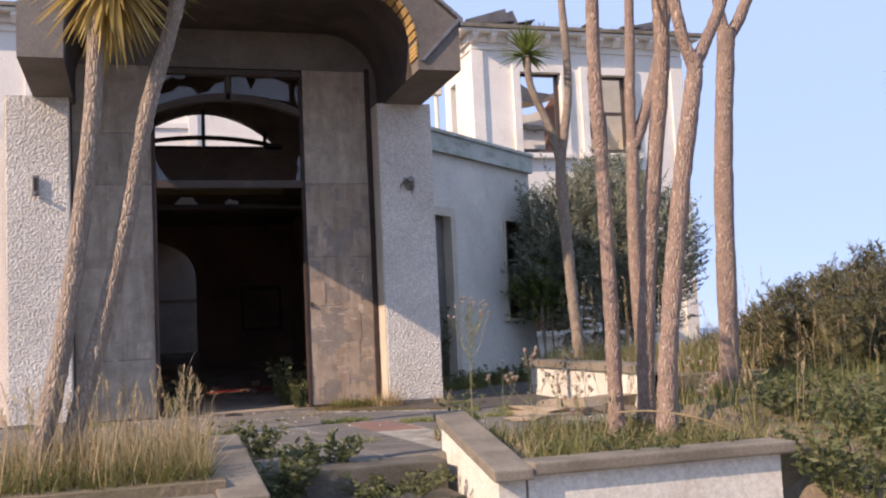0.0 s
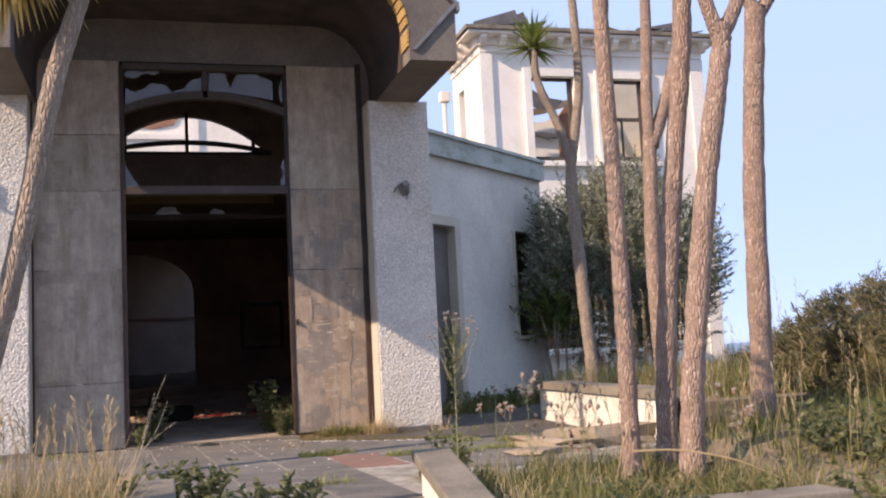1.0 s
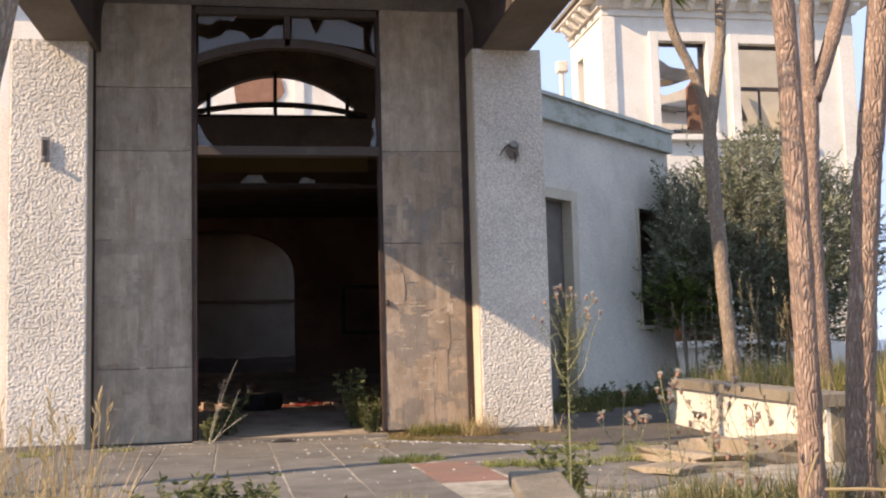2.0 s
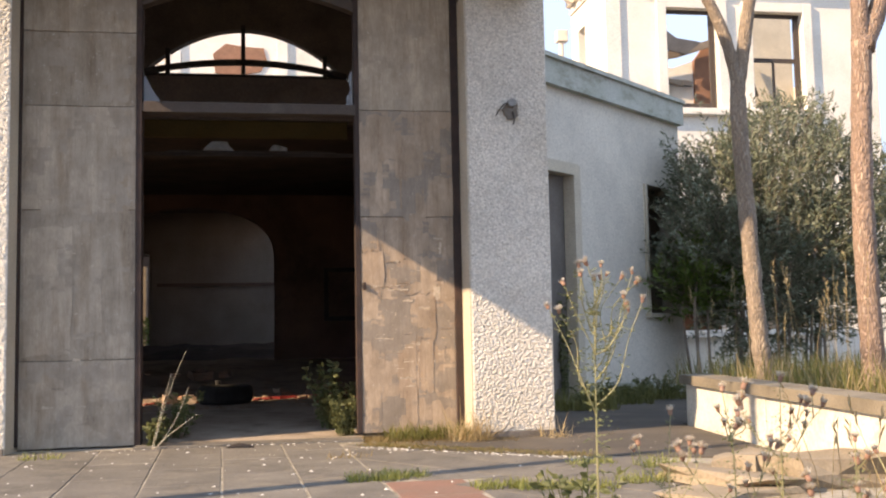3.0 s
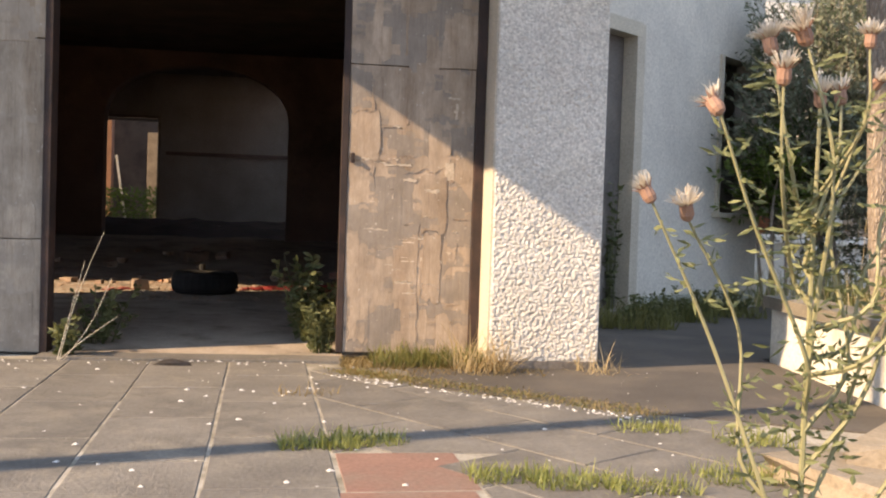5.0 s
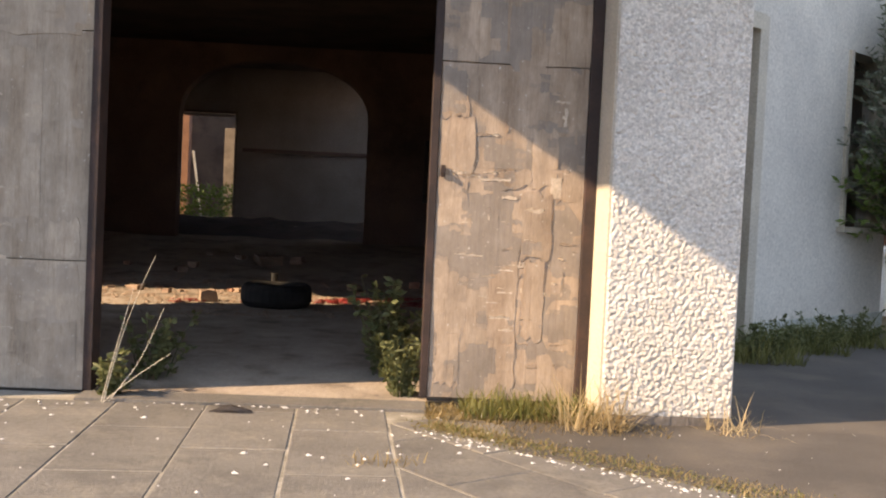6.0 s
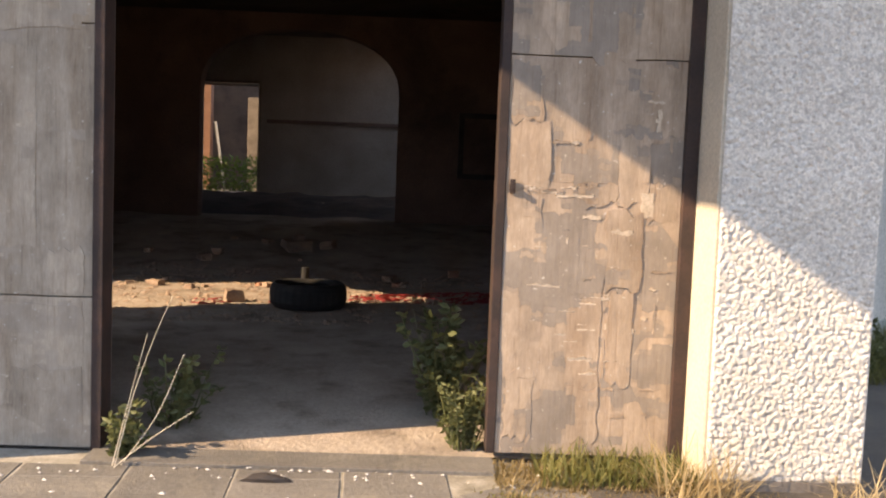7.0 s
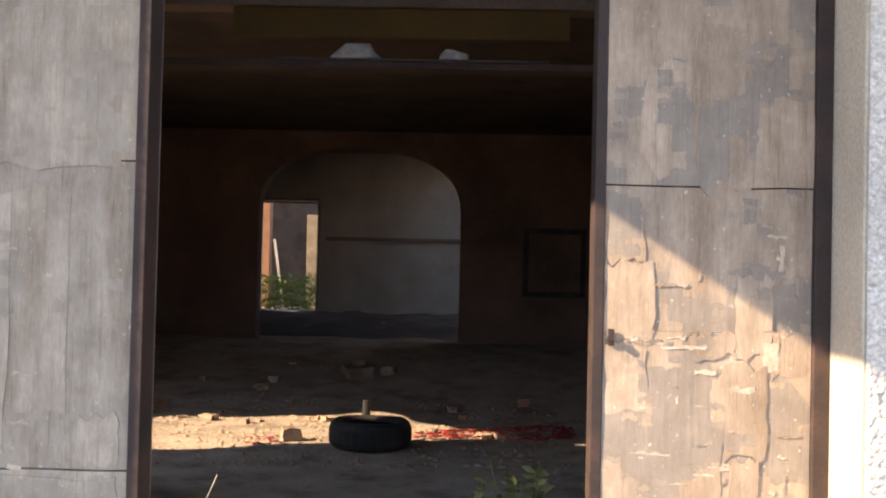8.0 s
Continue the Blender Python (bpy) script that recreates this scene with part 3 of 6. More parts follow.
for x0, x1, z0, z1 in ((0.99, 1.26, 1.70, 2.12), (1.28, 1.46, 1.66, 2.3), (1.48, 1.69, 1.70, 2.0), (1.0, 1.20, 2.14, 2.48)):
    flake(x0, x1, z0, z1, right_boards, M_VENEER, 0.0, 0.0)
for x0, x1, z0, z1, lift in ((-1.5, -0.80, 0.36, 0.58, 0.010), (-1.1, -0.80, 0.02, 0.30, 0.006), (-0.95, -0.80, 0.62, 0.80, 0.004), (-1.56, -1.22, 0.64, 1.60, 0.0), (-1.2, -1.0, 0.80, 1.62, 0.0),
                             (-1.45, -0.82, 1.70, 2.3, 0.0), (-1.0, -0.81, 2.56, 3.05, 0.0)):
    flake(x0, x1, z0, z1, left_boards, M_PLYG, 0.001, lift)
for k in range(70):
    x, z = rng.uniform(1.0, 1.60), rng.choice((rng.uniform(0.1, 1.1), rng.uniform(0.1, 1.6), 1.12 + rng.uniform(-0.02, 0.03), 0.62 + rng.uniform(-0.1, 0.1)))
    flake(x, x + rng.uniform(0.015, 0.085), z, z + rng.uniform(0.006, 0.018), right_boards, rng.choice((M_TORN, M_VENEER)), 0.0005, rng.uniform(0.001, 0.005), 0.004, 0.005)
for k in range(14):
    x, z = rng.uniform(1.0, 1.66), rng.uniform(0.08, 1.5)
    flake(x, x + rng.uniform(0.006, 0.014), z, z + rng.uniform(0.05, 0.16), right_boards, rng.choice((M_TORN, M_VENEER, M_VENEER)), 0.001, rng.uniform(0.001, 0.004), 0.003, 0.012)
for x, z, w_, h_ in ((1.05, 0.70, 0.14, 0.022), (1.24, 0.40, 0.10, 0.016), (1.40, 0.93, 0.09, 0.03), (1.52, 1.02, 0.05, 0.10), (1.16, 1.09, 0.16, 0.016), (1.57, 1.38, 0.016, 0.09)):
    flake(x, x + w_, z, z + h_, right_boards, M_TORN, 0.0, 0.007, 0.005, 0.006)

for k in range(40):
    x, z = rng.uniform(-1.55, -0.9), rng.choice((rng.uniform(0.05, 0.7), rng.uniform(0.05, 2.4)))
    flake(x, x + rng.uniform(0.02, 0.10), z, z + rng.uniform(0.006, 0.02), left_boards, rng.choice((M_TORN, M_PLYG, M_PLYG)), 0.0005, rng.uniform(0.001, 0.004), 0.004, 0.006)

# steel frame of the opening, with its transom and glazing bars
frame_thing = empty("door_frame", (0.1, 0, 0))
tagged(frame_thing, "rusty dark steel door frame with a broken arched fanlight", "door frame")
part("jamb", box(OL - 0.034, OL + 0.010, -0.02, 0.12, -0.05, OT, 0.004), M_RUST, frame_thing)
part("jamb", box(OR - 0.010, OR + 0.028, -0.007, 0.12, -0.01, OT, 0.003), M_RUST, frame_thing)
part("edge_strip", box(1.689, 1.746, -0.025, 0.045, -0.02, 3.9, 0.004), M_RUST, frame_thing)
part("edge_strip", box(-1.605, -1.585, -0.05, 0.045, -0.02, 3.9), M_RUST, frame_thing)
part("head", box(OL, OR, -0.02, 0.10, OT - 0.035, OT + 0.03, 0.004), M_BROWNFRAME, frame_thing)
part("transom", box(OL, OR, -0.015, 0.12, TR - 0.035, TR + 0.05, 0.006), M_BROWNFRAME, frame_thing)
part("mullion", box(0.07, 0.125, 0.0, 0.09, 3.50, OT, 0.004), M_BROWNFRAME, frame_thing)
bm = bmesh.new()
mid, half = (OL + OR) / 2, (OR - OL) / 2
arc = [(mid + half * (i / 12 - 1), 3.36 + 0.17 * (1 - (i / 12 - 1) ** 2)) for i in range(25)]
add_prism(bm, [(x, z - 0.04) for x, z in arc] + [(x, z + 0.045) for x, z in arc[::-1]], "y", 0.0, 0.10)
part("arched_bar", bm, M_BROWNFRAME, frame_thing)


def shard(points, parent, mat, y=0.045):
    return part("glass_shard", prism(points, "y", y, y + 0.005), mat, parent, "broken dirty glass shard")


for pts in ([(-0.70, 3.72), (-0.70, 3.785), (-0.36, 3.785), (-0.40, 3.74), (-0.52, 3.76), (-0.60, 3.70)],
            [(0.14, 3.785), (0.30, 3.785), (0.36, 3.62), (0.43, 3.77), (0.62, 3.785), (0.80, 3.70), (0.80, 3.50), (0.5, 3.55), (0.3, 3.57), (0.14, 3.575)],
            [(-0.70, 3.42), (-0.70, 3.60), (-0.62, 3.56), (-0.50, 3.60), (-0.44, 3.66), (-0.30, 3.64), (-0.24, 3.57), (-0.12, 3.60), (-0.04, 3.70), (0.06, 3.72), (0.06, 3.575), (-0.25, 3.545), (-0.5, 3.49)],
            [(0.86, 3.60), (0.90, 3.72), (0.90, 3.46), (0.88, 3.48)],
            [(-0.712, 2.58), (-0.712, 2.80), (-0.69, 2.76), (-0.64, 2.66), (-0.58, 2.58)],
            [(0.90, 2.58), (0.90, 2.84), (0.89, 2.86), (0.86, 2.78), (0.89, 2.70), (0.85, 2.64), (0.85, 2.58)]):
    shard(pts, frame_thing, GLASS)

knob = empty("gate_latch", (0.975, -0.03, 1.13))
tagged(knob, "small rusted latch on the edge of the boarded panel", "latch")
part("plate", box(0.962, 0.985, -0.016, -0.008, 1.10, 1.16, 0.003), M_RUST, knob)
part("bolt", prism([(0.972 + 0.013 * math.cos(a * math.pi / 4), 1.13 + 0.013 * math.sin(a * math.pi / 4)) for a in range(8)], "y", -0.036, -0.016), M_RUST, knob)

# ---- concrete hood over the entrance ----
hood = empty("entrance_hood", (0.1, -0.8, 3.4))
tagged(hood, "stained dark concrete hood with chamfered shoulders over the entrance", "canopy")
XL, XR, IL, IR, ZB = -1.95, 2.29, -1.55, 1.84, 3.41
outer = [(XR, ZB), (XR, 3.92), (1.80, 4.34), (1.35, 4.72), (-1.1, 4.72), (-1.5, 4.34), (XL, 3.92), (XL, ZB)]
inner = [(IL, ZB), (IL, 3.70)] + [(IL + 0.62 * (1 - math.cos(a * math.pi / 16)), 3.70 + 0.62 * math.sin(a * math.pi / 16)) for a in range(1, 9)]
inner += [(IR - 0.62 * (1 - math.cos(a * math.pi / 16)), 3.70 + 0.62 * math.sin(a * math.pi / 16)) for a in range(8, 0, -1)] + [(IR, 3.70), (IR, ZB)]
inner = inner[::-1]
bm = bmesh.new()
Y0, Y1 = -1.85, 0.011
ring = outer + inner[::-1]
lo = [bm.verts.new((x, Y0, z)) for x, z in ring]
hi = [bm.verts.new((x, Y1, z)) for x, z in ring]
for i in range(len(ring)):
    j = (i + 1) % len(ring)
    bm.faces.new((lo[i], lo[j], hi[j], hi[i]))
bm.faces.new(lo)
bm.faces.new(hi[::-1])
bmesh.ops.recalc_face_normals(bm, faces=bm.faces)
bmesh.ops.triangulate(bm, faces=[q for q in bm.faces if len(q.verts) > 4])
part("hood_shell", bm, M_CONC, hood)
part("flashing", prism([(2.302, 3.88), (2.33, 3.88), (2.33, 3.96), (1.86, 4.35), (1.84, 4.33), (2.302, 3.94)], "y", -1.88, -1.78), M_METAL, hood, "bent grey metal edge strip")
# added sheet, darker than the shell, under the hood's inner curve
sheet_curve = [(x + (0.006 if x < 0.1 else -0.006), z - (0.006 if z > 3.75 else 0)) for x, z in inner]
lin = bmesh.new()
rows = [[lin.verts.new((x, y, z)) for x, z in sheet_curve] for y in (-1.58, Y1 - 0.004)]
for i in range(len(sheet_curve) - 1):
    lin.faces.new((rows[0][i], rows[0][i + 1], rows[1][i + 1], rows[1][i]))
part("soffit_lining", lin, M_NEARBLACK, hood, "dark curved soffit")
for k in range(11):
    a = (0.08 + 0.92 * k / 10) * math.pi / 2
    x, z = IR - 0.62 * (1 - math.cos(a)), 3.70 + 0.62 * math.sin(a)
    bm = box(-0.034, 0.034, -0.13, 0.13, -0.014, 0.006, 0.003)
    bmesh.ops.transform(bm, matrix=Matrix.Translation((x - 0.014 * math.cos(a), -1.725, z - 0.014 * math.sin(a))) @ Matrix.Rotation(-(a + math.pi / 2), 4, "Y"), verts=bm.verts)
    part("lath", bm, M_LATH, hood, "bare yellow timber lath")


for k in range(4):
    part("lath", box(IR - 0.020, IR + 0.0, -1.855, -1.595, 3.535 + 0.042 * k, 3.571 + 0.042 * k, 0.003), M_LATH, hood, "bare yellow timber lath")
part("flashing", prism([(1.86, 3.50), (1.90, 3.50), (2.30, 3.93), (2.30, 3.985)], "y", -1.875, -1.852), M_METAL, hood, "bent grey metal edge strip")


def wall_lamp(x, z, broken):
    l = empty("wall_lamp", (x, -0.34, z))
    if broken:
        tagged(l, "broken lamp fitting stub on the pebbledash pillar", "wall lamp")
        part("patch", prism([(x + 0.07 * math.cos(a * math.pi / 5) * (0.7 + 0.3 * (a % 2)), z + 0.08 * math.sin(a * math.pi / 5)) for a in range(10)], "y", -0.352, -0.325), M_CONC, l)
        part("stub", prism([(x + 0.035 * math.cos(a * math.pi / 5), z + 0.05 + 0.03 * math.sin(a * math.pi / 5)) for a in range(10)], "y", -0.40, -0.345), M_METAL, l)
        b = Bag()
        b.tube([(x, -0.36, z + 0.05), (x - 0.06, -0.385, z + 0.04), (x - 0.11, -0.37, z - 0.02), (x - 0.12, -0.35, z - 0.05)], 0.007, 0.005)
        b.tube([(x + 0.01, -0.36, z - 0.02), (x + 0.015, -0.39, z - 0.08), (x + 0.01, -0.37, z - 0.12)], 0.008, 0.006)
        b.make("cable", M_DARKFRAME, l)
    else:
        tagged(l, "rectangular metal lamp bracket on the pebbledash pillar", "wall lamp")
        part("backplate", box(x - 0.035, x + 0.035, -0.365, -0.345, z - 0.11, z + 0.11, 0.006), M_METAL, l)
        part("lamp_slot", box(x - 0.018, x + 0.018, -0.372, -0.366, z - 0.06, z + 0.08), M_DARKFRAME, l)
        part("bracket", box(x - 0.012, x + 0.012, -0.42, -0.365, z - 0.10, z - 0.07, 0.004), M_METAL, l)


wall_lamp(2.10, 2.475, True)
wall_lamp(-1.93, 2.46, False)


# ---- inside: lobby, inner screen, hall ----
def floor_height(x, y):
    return -0.036 + 0.016 * smooth01(y / 0.6) + 0.36 * smooth01((y - 6.0) / 5.0) + 0.2 * smooth01((y - 11.2) / 1.6) + 0.03 * noise.noise((x * 1.5, y * 1.5, 2.0)) * smooth01((y - 2.5) / 2)


fx, fy = [-5.0 + 0.185 * i for i in range(41)], [0.02 + 0.16 * j for j in range(126)]
fv = [(x, y, floor_height(x, y)) for y in fy for x in fx]
ff = [(j * 41 + i, j * 41 + i + 1, (j + 1) * 41 + i + 1, (j + 1) * 41 + i) for j in range(125) for i in range(40)]
tagged(raw("floor", fv, ff, M_FLOOR, smooth=True), "dusty littered concrete floor of the derelict hall", "floor", kind="structure")

WL, WR = -4.2, 2.32
ragtop = [(2.98, -0.1), (2.98, 3.33), (3.2, 3.24), (3.5, 3.07), (3.8, 2.97), (4.15, 2.76), (4.45, 2.70), (4.78, 2.5), (4.78, -0.1)]
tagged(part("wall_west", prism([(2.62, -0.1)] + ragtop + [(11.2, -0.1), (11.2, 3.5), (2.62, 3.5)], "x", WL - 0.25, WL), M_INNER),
       "dark brown inner hall wall with a broken-out window", "wall", kind="structure")
tagged(part("wall_east", box(WR, WR + 0.12, 0.26, 11.2, -0.1, 3.5), M_INNER), "dark brown inner hall wall", "wall", kind="structure")
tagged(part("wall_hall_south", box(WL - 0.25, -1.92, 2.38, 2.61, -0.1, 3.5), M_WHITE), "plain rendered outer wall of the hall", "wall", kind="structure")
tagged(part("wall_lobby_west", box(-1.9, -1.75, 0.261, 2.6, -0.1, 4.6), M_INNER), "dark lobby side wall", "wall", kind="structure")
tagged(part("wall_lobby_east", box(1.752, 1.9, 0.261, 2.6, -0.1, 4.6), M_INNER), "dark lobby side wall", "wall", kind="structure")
tagged(part("ceiling_lobby", box(-1.9, 1.9, 0.261, 2.74, 4.6, 4.72), M_NEARBLACK), "dark lobby ceiling", "ceiling", kind="structure")
tagged(part("ceiling_hall", box(WL - 0.25, WR + 0.12, 2.74, 11.2, 3.36, 3.5), M_NEARBLACK), "near-black hall ceiling", "ceiling", kind="structure")

SY = 2.60
screen = empty("wall_screen", (0.1, SY, 0))
tagged(screen, "dark inner entrance screen with an arched fanlight", "wall", kind="structure")
fanc, fanw, fanb, fanh = -0.01, 1.06, 3.44, 0.50
fan = [(fanc + fanw * (i / 14 - 1), fanb + fanh * (1 - (i / 14 - 1) ** 2)) for i in range(29)]
part("screen_head", prism([(-1.9, 3.42)] + [(fan[0][0], 3.42)] + fan + [(fan[-1][0], 3.42), (1.75, 3.42), (1.75, 4.6), (-1.9, 4.6)], "y", SY, SY + 0.14), M_SOFFIT, screen)
part("screen_beam", box(-1.75, 1.75, SY - 0.03, SY + 0.17, 2.98, 3.425), M_SOFFIT, screen)
part("ochre_board", box(-1.05, 1.05, SY + 0.02, SY + 0.06, 2.80, 2.98), M_YELLOW, screen, "ochre painted board")
part("shelf_beam", box(-1.72, 1.47, SY - 0.085, SY + 0.10, 2.59, 2.63, 0.006), M_NEARBLACK, screen)
# added strip, paler than the beam, imitates the lit stretch of its edge
part("shelf_board", box(-0.77, 0.92, SY - 0.09, SY + 0.10, 2.632, 2.648, 0.003), M_BROWNFRAME, screen, "paler brown strip standing in for the lit shelf edge")
part("screen_post", box(-1.9, -1.72, SY, SY + 0.14, -0.05, 2.98), M_SOFFIT, screen)
part("screen_post", box(1.47, 1.75, SY, SY + 0.14, -0.05, 2.98), M_SOFFIT, screen)
bars = empty("fanlight", (fanc, SY, 3.4))
tagged(bars, "broken arched fanlight with dark glazing bars", "window")
arc2 = [(fanc + fanw * (i / 12 - 1), fanb + 0.02 + 0.13 * (1 - (i / 12 - 1) ** 2)) for i in range(25)]
part("arched_bar", prism([(x, z - 0.025) for x, z in arc2] + [(x, z + 0.025) for x, z in arc2[::-1]], "y", SY - 0.03, SY + 0.05), M_DARKFRAME, bars)
for x in (-0.78, -0.02, 0.82):
    part("glazing_bar", box(x - 0.022, x + 0.022, SY - 0.02, SY + 0.05, 3.44, fanb + fanh * (1 - ((x - fanc) / fanw) ** 2) + 0.04), M_DARKFRAME, bars)


def lump(name, at, size, mat, seed, label, category):
    r = random.Random(seed)
    bm = bmesh.new()
    bmesh.ops.create_icosphere(bm, subdivisions=2, radius=1)
    o = r.uniform(0, 50)
    for vert in bm.verts:
        k = 1 + 0.45 * noise.noise(vert.co * 1.3 + Vector((o, o, o)))
        vert.co = Vector((vert.co.x * size[0] * k, vert.co.y * size[1] * k, max(-0.3, vert.co.z) * size[2] * k)) + Vector(at)
    return tagged(part(name, bm, mat), label, category)


lump("plaster_lump", (-0.27, SY, 2.665), (0.15, 0.08, 0.10), M_PAPER, 1, "white lump of fallen plaster on the shelf beam", "rubble")
lump("plaster_lump", (0.33, SY, 2.66), (0.10, 0.07, 0.07), M_PAPER, 2, "small white lump of plaster on the shelf beam", "rubble")

# arch through to the back room
AY = 11.0
ax0, ax1, atop, aspring = -2.62, 0.31, 3.13, 2.15
am, ah = (ax0 + ax1) / 2, (ax1 - ax0) / 2
arch = [(am + ah * math.cos(math.pi * i / 24), aspring + (atop - aspring) * math.sin(math.pi * i / 24) ** 0.75) for i in range(25)]
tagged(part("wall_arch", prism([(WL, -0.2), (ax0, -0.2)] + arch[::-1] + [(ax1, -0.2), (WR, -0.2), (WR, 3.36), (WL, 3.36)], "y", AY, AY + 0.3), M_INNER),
       "dark brown plaster wall with a wide arched opening", "wall", kind="structure")
part_panel = empty("wall_recess", (1.67, AY, 1.0))
tagged(part_panel, "dark boarded recess in the hall wall", "recess")
part("recess_frame", box(1.22, 2.12, AY - 0.05, AY - 0.004, 1.02, 2.0, 0.01), M_DARKFRAME, part_panel)
part("recess_board", box(1.30, 2.04, AY - 0.065, AY - 0.051, 1.10, 1.92), M_INNER, part_panel)

BY = 15.0
bx0, bx1, bz = -3.46, -2.31, 2.65
tagged(part("wall_back", prism([(-6.0, -0.1), (bx0, -0.1), (bx0, bz), (bx1, bz), (bx1, -0.1), (3.4, -0.1), (3.4, 5.6), (-6.0, 5.6)], "y", BY, BY + 0.25), M_INPALE),
       "pale plaster back wall with a doorway to the yard", "wall", kind="structure")
tagged(part("dado_rail", box(-2.2, 3.4, BY - 0.03, BY - 0.003, 1.88, 1.95), M_INNER), "dark rail line on the back wall", "trim", kind="structure")
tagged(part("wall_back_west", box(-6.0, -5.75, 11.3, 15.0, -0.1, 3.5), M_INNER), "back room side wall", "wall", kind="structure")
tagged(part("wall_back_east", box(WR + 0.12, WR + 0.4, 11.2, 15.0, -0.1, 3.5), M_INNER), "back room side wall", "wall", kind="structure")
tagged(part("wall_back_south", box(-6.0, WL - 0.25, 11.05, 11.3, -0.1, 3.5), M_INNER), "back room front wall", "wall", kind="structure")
# stops at x 0.8: an invented gap that lets light onto the back wall
tagged(part("ceiling_back", box(-6.0, 0.8, 11.3, 15.0, 3.5, 3.62), M_SOFFIT), "back room ceiling cut short so daylight reaches the back wall", "ceiling", kind="structure")

# uneven near-black sheet laid over the back room floor to darken it
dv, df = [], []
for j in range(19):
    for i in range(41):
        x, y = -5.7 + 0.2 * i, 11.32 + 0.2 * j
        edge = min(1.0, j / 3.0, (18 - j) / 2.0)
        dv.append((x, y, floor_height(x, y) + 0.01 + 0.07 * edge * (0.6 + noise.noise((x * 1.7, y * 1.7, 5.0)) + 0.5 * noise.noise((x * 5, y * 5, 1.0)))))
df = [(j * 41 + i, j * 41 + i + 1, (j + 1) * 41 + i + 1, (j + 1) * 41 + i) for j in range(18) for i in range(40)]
tagged(raw("charred_debris", dv, df, M_NEARBLACK), "low heap of dark debris over the back room floor", "rubble", kind="stuff")
doorframe = empty("door_frame", ((bx0 + bx1) / 2, BY, 0.3))
tagged(doorframe, "bare timber door frame in the back doorway", "door frame")
part("jamb", box(bx0, bx0 + 0.05, BY - 0.02, BY + 0.2, 0.2, bz), M_TIMBER, doorframe)
part("jamb", box(bx1 - 0.05, bx1, BY - 0.02, BY + 0.2, 0.2, bz), M_TIMBER, doorframe)
part("head", box(bx0, bx1, BY - 0.02, BY + 0.2, bz - 0.05, bz), M_TIMBER, doorframe)

# yard behind the back doorway
# unseen upper part is raised to keep sun off the wall behind
tagged(part("wall_yard", box(-8.0, -3.64, 17.0, 17.3, -0.1, 5.3), M_BRICK), "sunlit orange brick yard wall", "wall", kind="structure")
# dark material stands in for the shade seen through the back doorway
tagged(part("wall_yard_north", box(-5.5, 0.0, 18.4, 18.7, -0.1, 3.4), M_SOFFIT), "yard wall coloured dark for the shade behind the doorway", "wall", kind="structure")
tagged(part("fallen_beam", box(-4.4, -2.3, 15.9, 16.1, 2.62, 2.86, 0.02), M_NEARBLACK), "dark beam across the top of the back doorway", "beam", kind="structure")
plank = empty("leaning_plank", (-3.3, 16.75, 0.3))
tagged(plank, "pale plank leaning in the back yard", "plank")
bm = box(-0.022, 0.022, -0.02, 0.02, 0, 1.65)
bmesh.ops.transform(bm, matrix=Matrix.Translation((-3.24, 16.75, 0.3)) @ Matrix.Rotation(-0.15, 4, "Y"), verts=bm.verts)
part("board", bm, M_PAPER, plank)
rng = random.Random(4)
bag = Bag()
for k in range(2600):
    a = (rng.uniform(-4.0, -2.4), rng.uniform(16.0, 16.7), 0.15 + rng.random() ** 1.4 * 1.05)
    bag.leaf(a, (rng.uniform(-1, 1), rng.uniform(-1, 1), rng.uniform(-0.2, 1)), rng.uniform(0.06, 0.15), rng.uniform(0.02, 0.05), rng)
tagged(part("yard_post", box(-2.86, -2.64, 16.9, 17.1, 0.0, 2.45, 0.01), M_TIMBER), "grey timber post in the back yard", "post")
tagged(bag.make("yard_weeds", M_BRIGHT), "bright green weeds in the sunlit yard", "weeds", kind="stuff")

# rear of the house, seen above the hall through the fanlight
rear = empty("wall_rear", (0, 15.1, 5.6))
tagged(rear, "sunlit pale upper wall of the ruined house with bare brick", "wall", kind="structure")
part("upper_wall", box(-6.0, 3.4, 15.02, 15.27, 5.6, 9.4), M_WHITE, rear)
part("brick_patch", prism([(-0.95, 6.66), (-1.0, 7.1), (-0.72, 7.34), (-0.3, 7.28), (0.12, 7.26), (0.2, 6.95), (0.05, 6.72), (-0.4, 6.62)], "y", 14.985, 15.018), M_BRICK, rear, "patch of bare orange brick")
part("pilaster", box(0.42, 0.66, 14.95, 15.019, 5.6, 9.4, 0.01), M_WHITE, rear)
part("pilaster", box(-1.95, -1.7, 14.95, 15.019, 5.6, 9.4, 0.01), M_WHITE, rear)
part("string_course", box(-6.0, 0.418, 14.96, 15.019, 6.35, 6.5, 0.01), M_WHITE, rear)

# tyre on the hall floor
tyre = empty("car_tyre", (-0.28, 4.22, 0.0))
tagged(tyre, "worn black car tyre lying flat on the hall floor", "tyre")
prof = [(0.19, 0.02), (0.22, 0.0), (0.28, -0.005), (0.305, 0.02), (0.32, 0.05), (0.322, 0.10), (0.32, 0.15), (0.305, 0.185), (0.28, 0.205), (0.22, 0.20), (0.19, 0.18),
        (0.19, 0.165), (0.22, 0.18), (0.285, 0.17), (0.295, 0.10), (0.285, 0.035), (0.22, 0.02)]
tv, tf, ns = [], [], 60
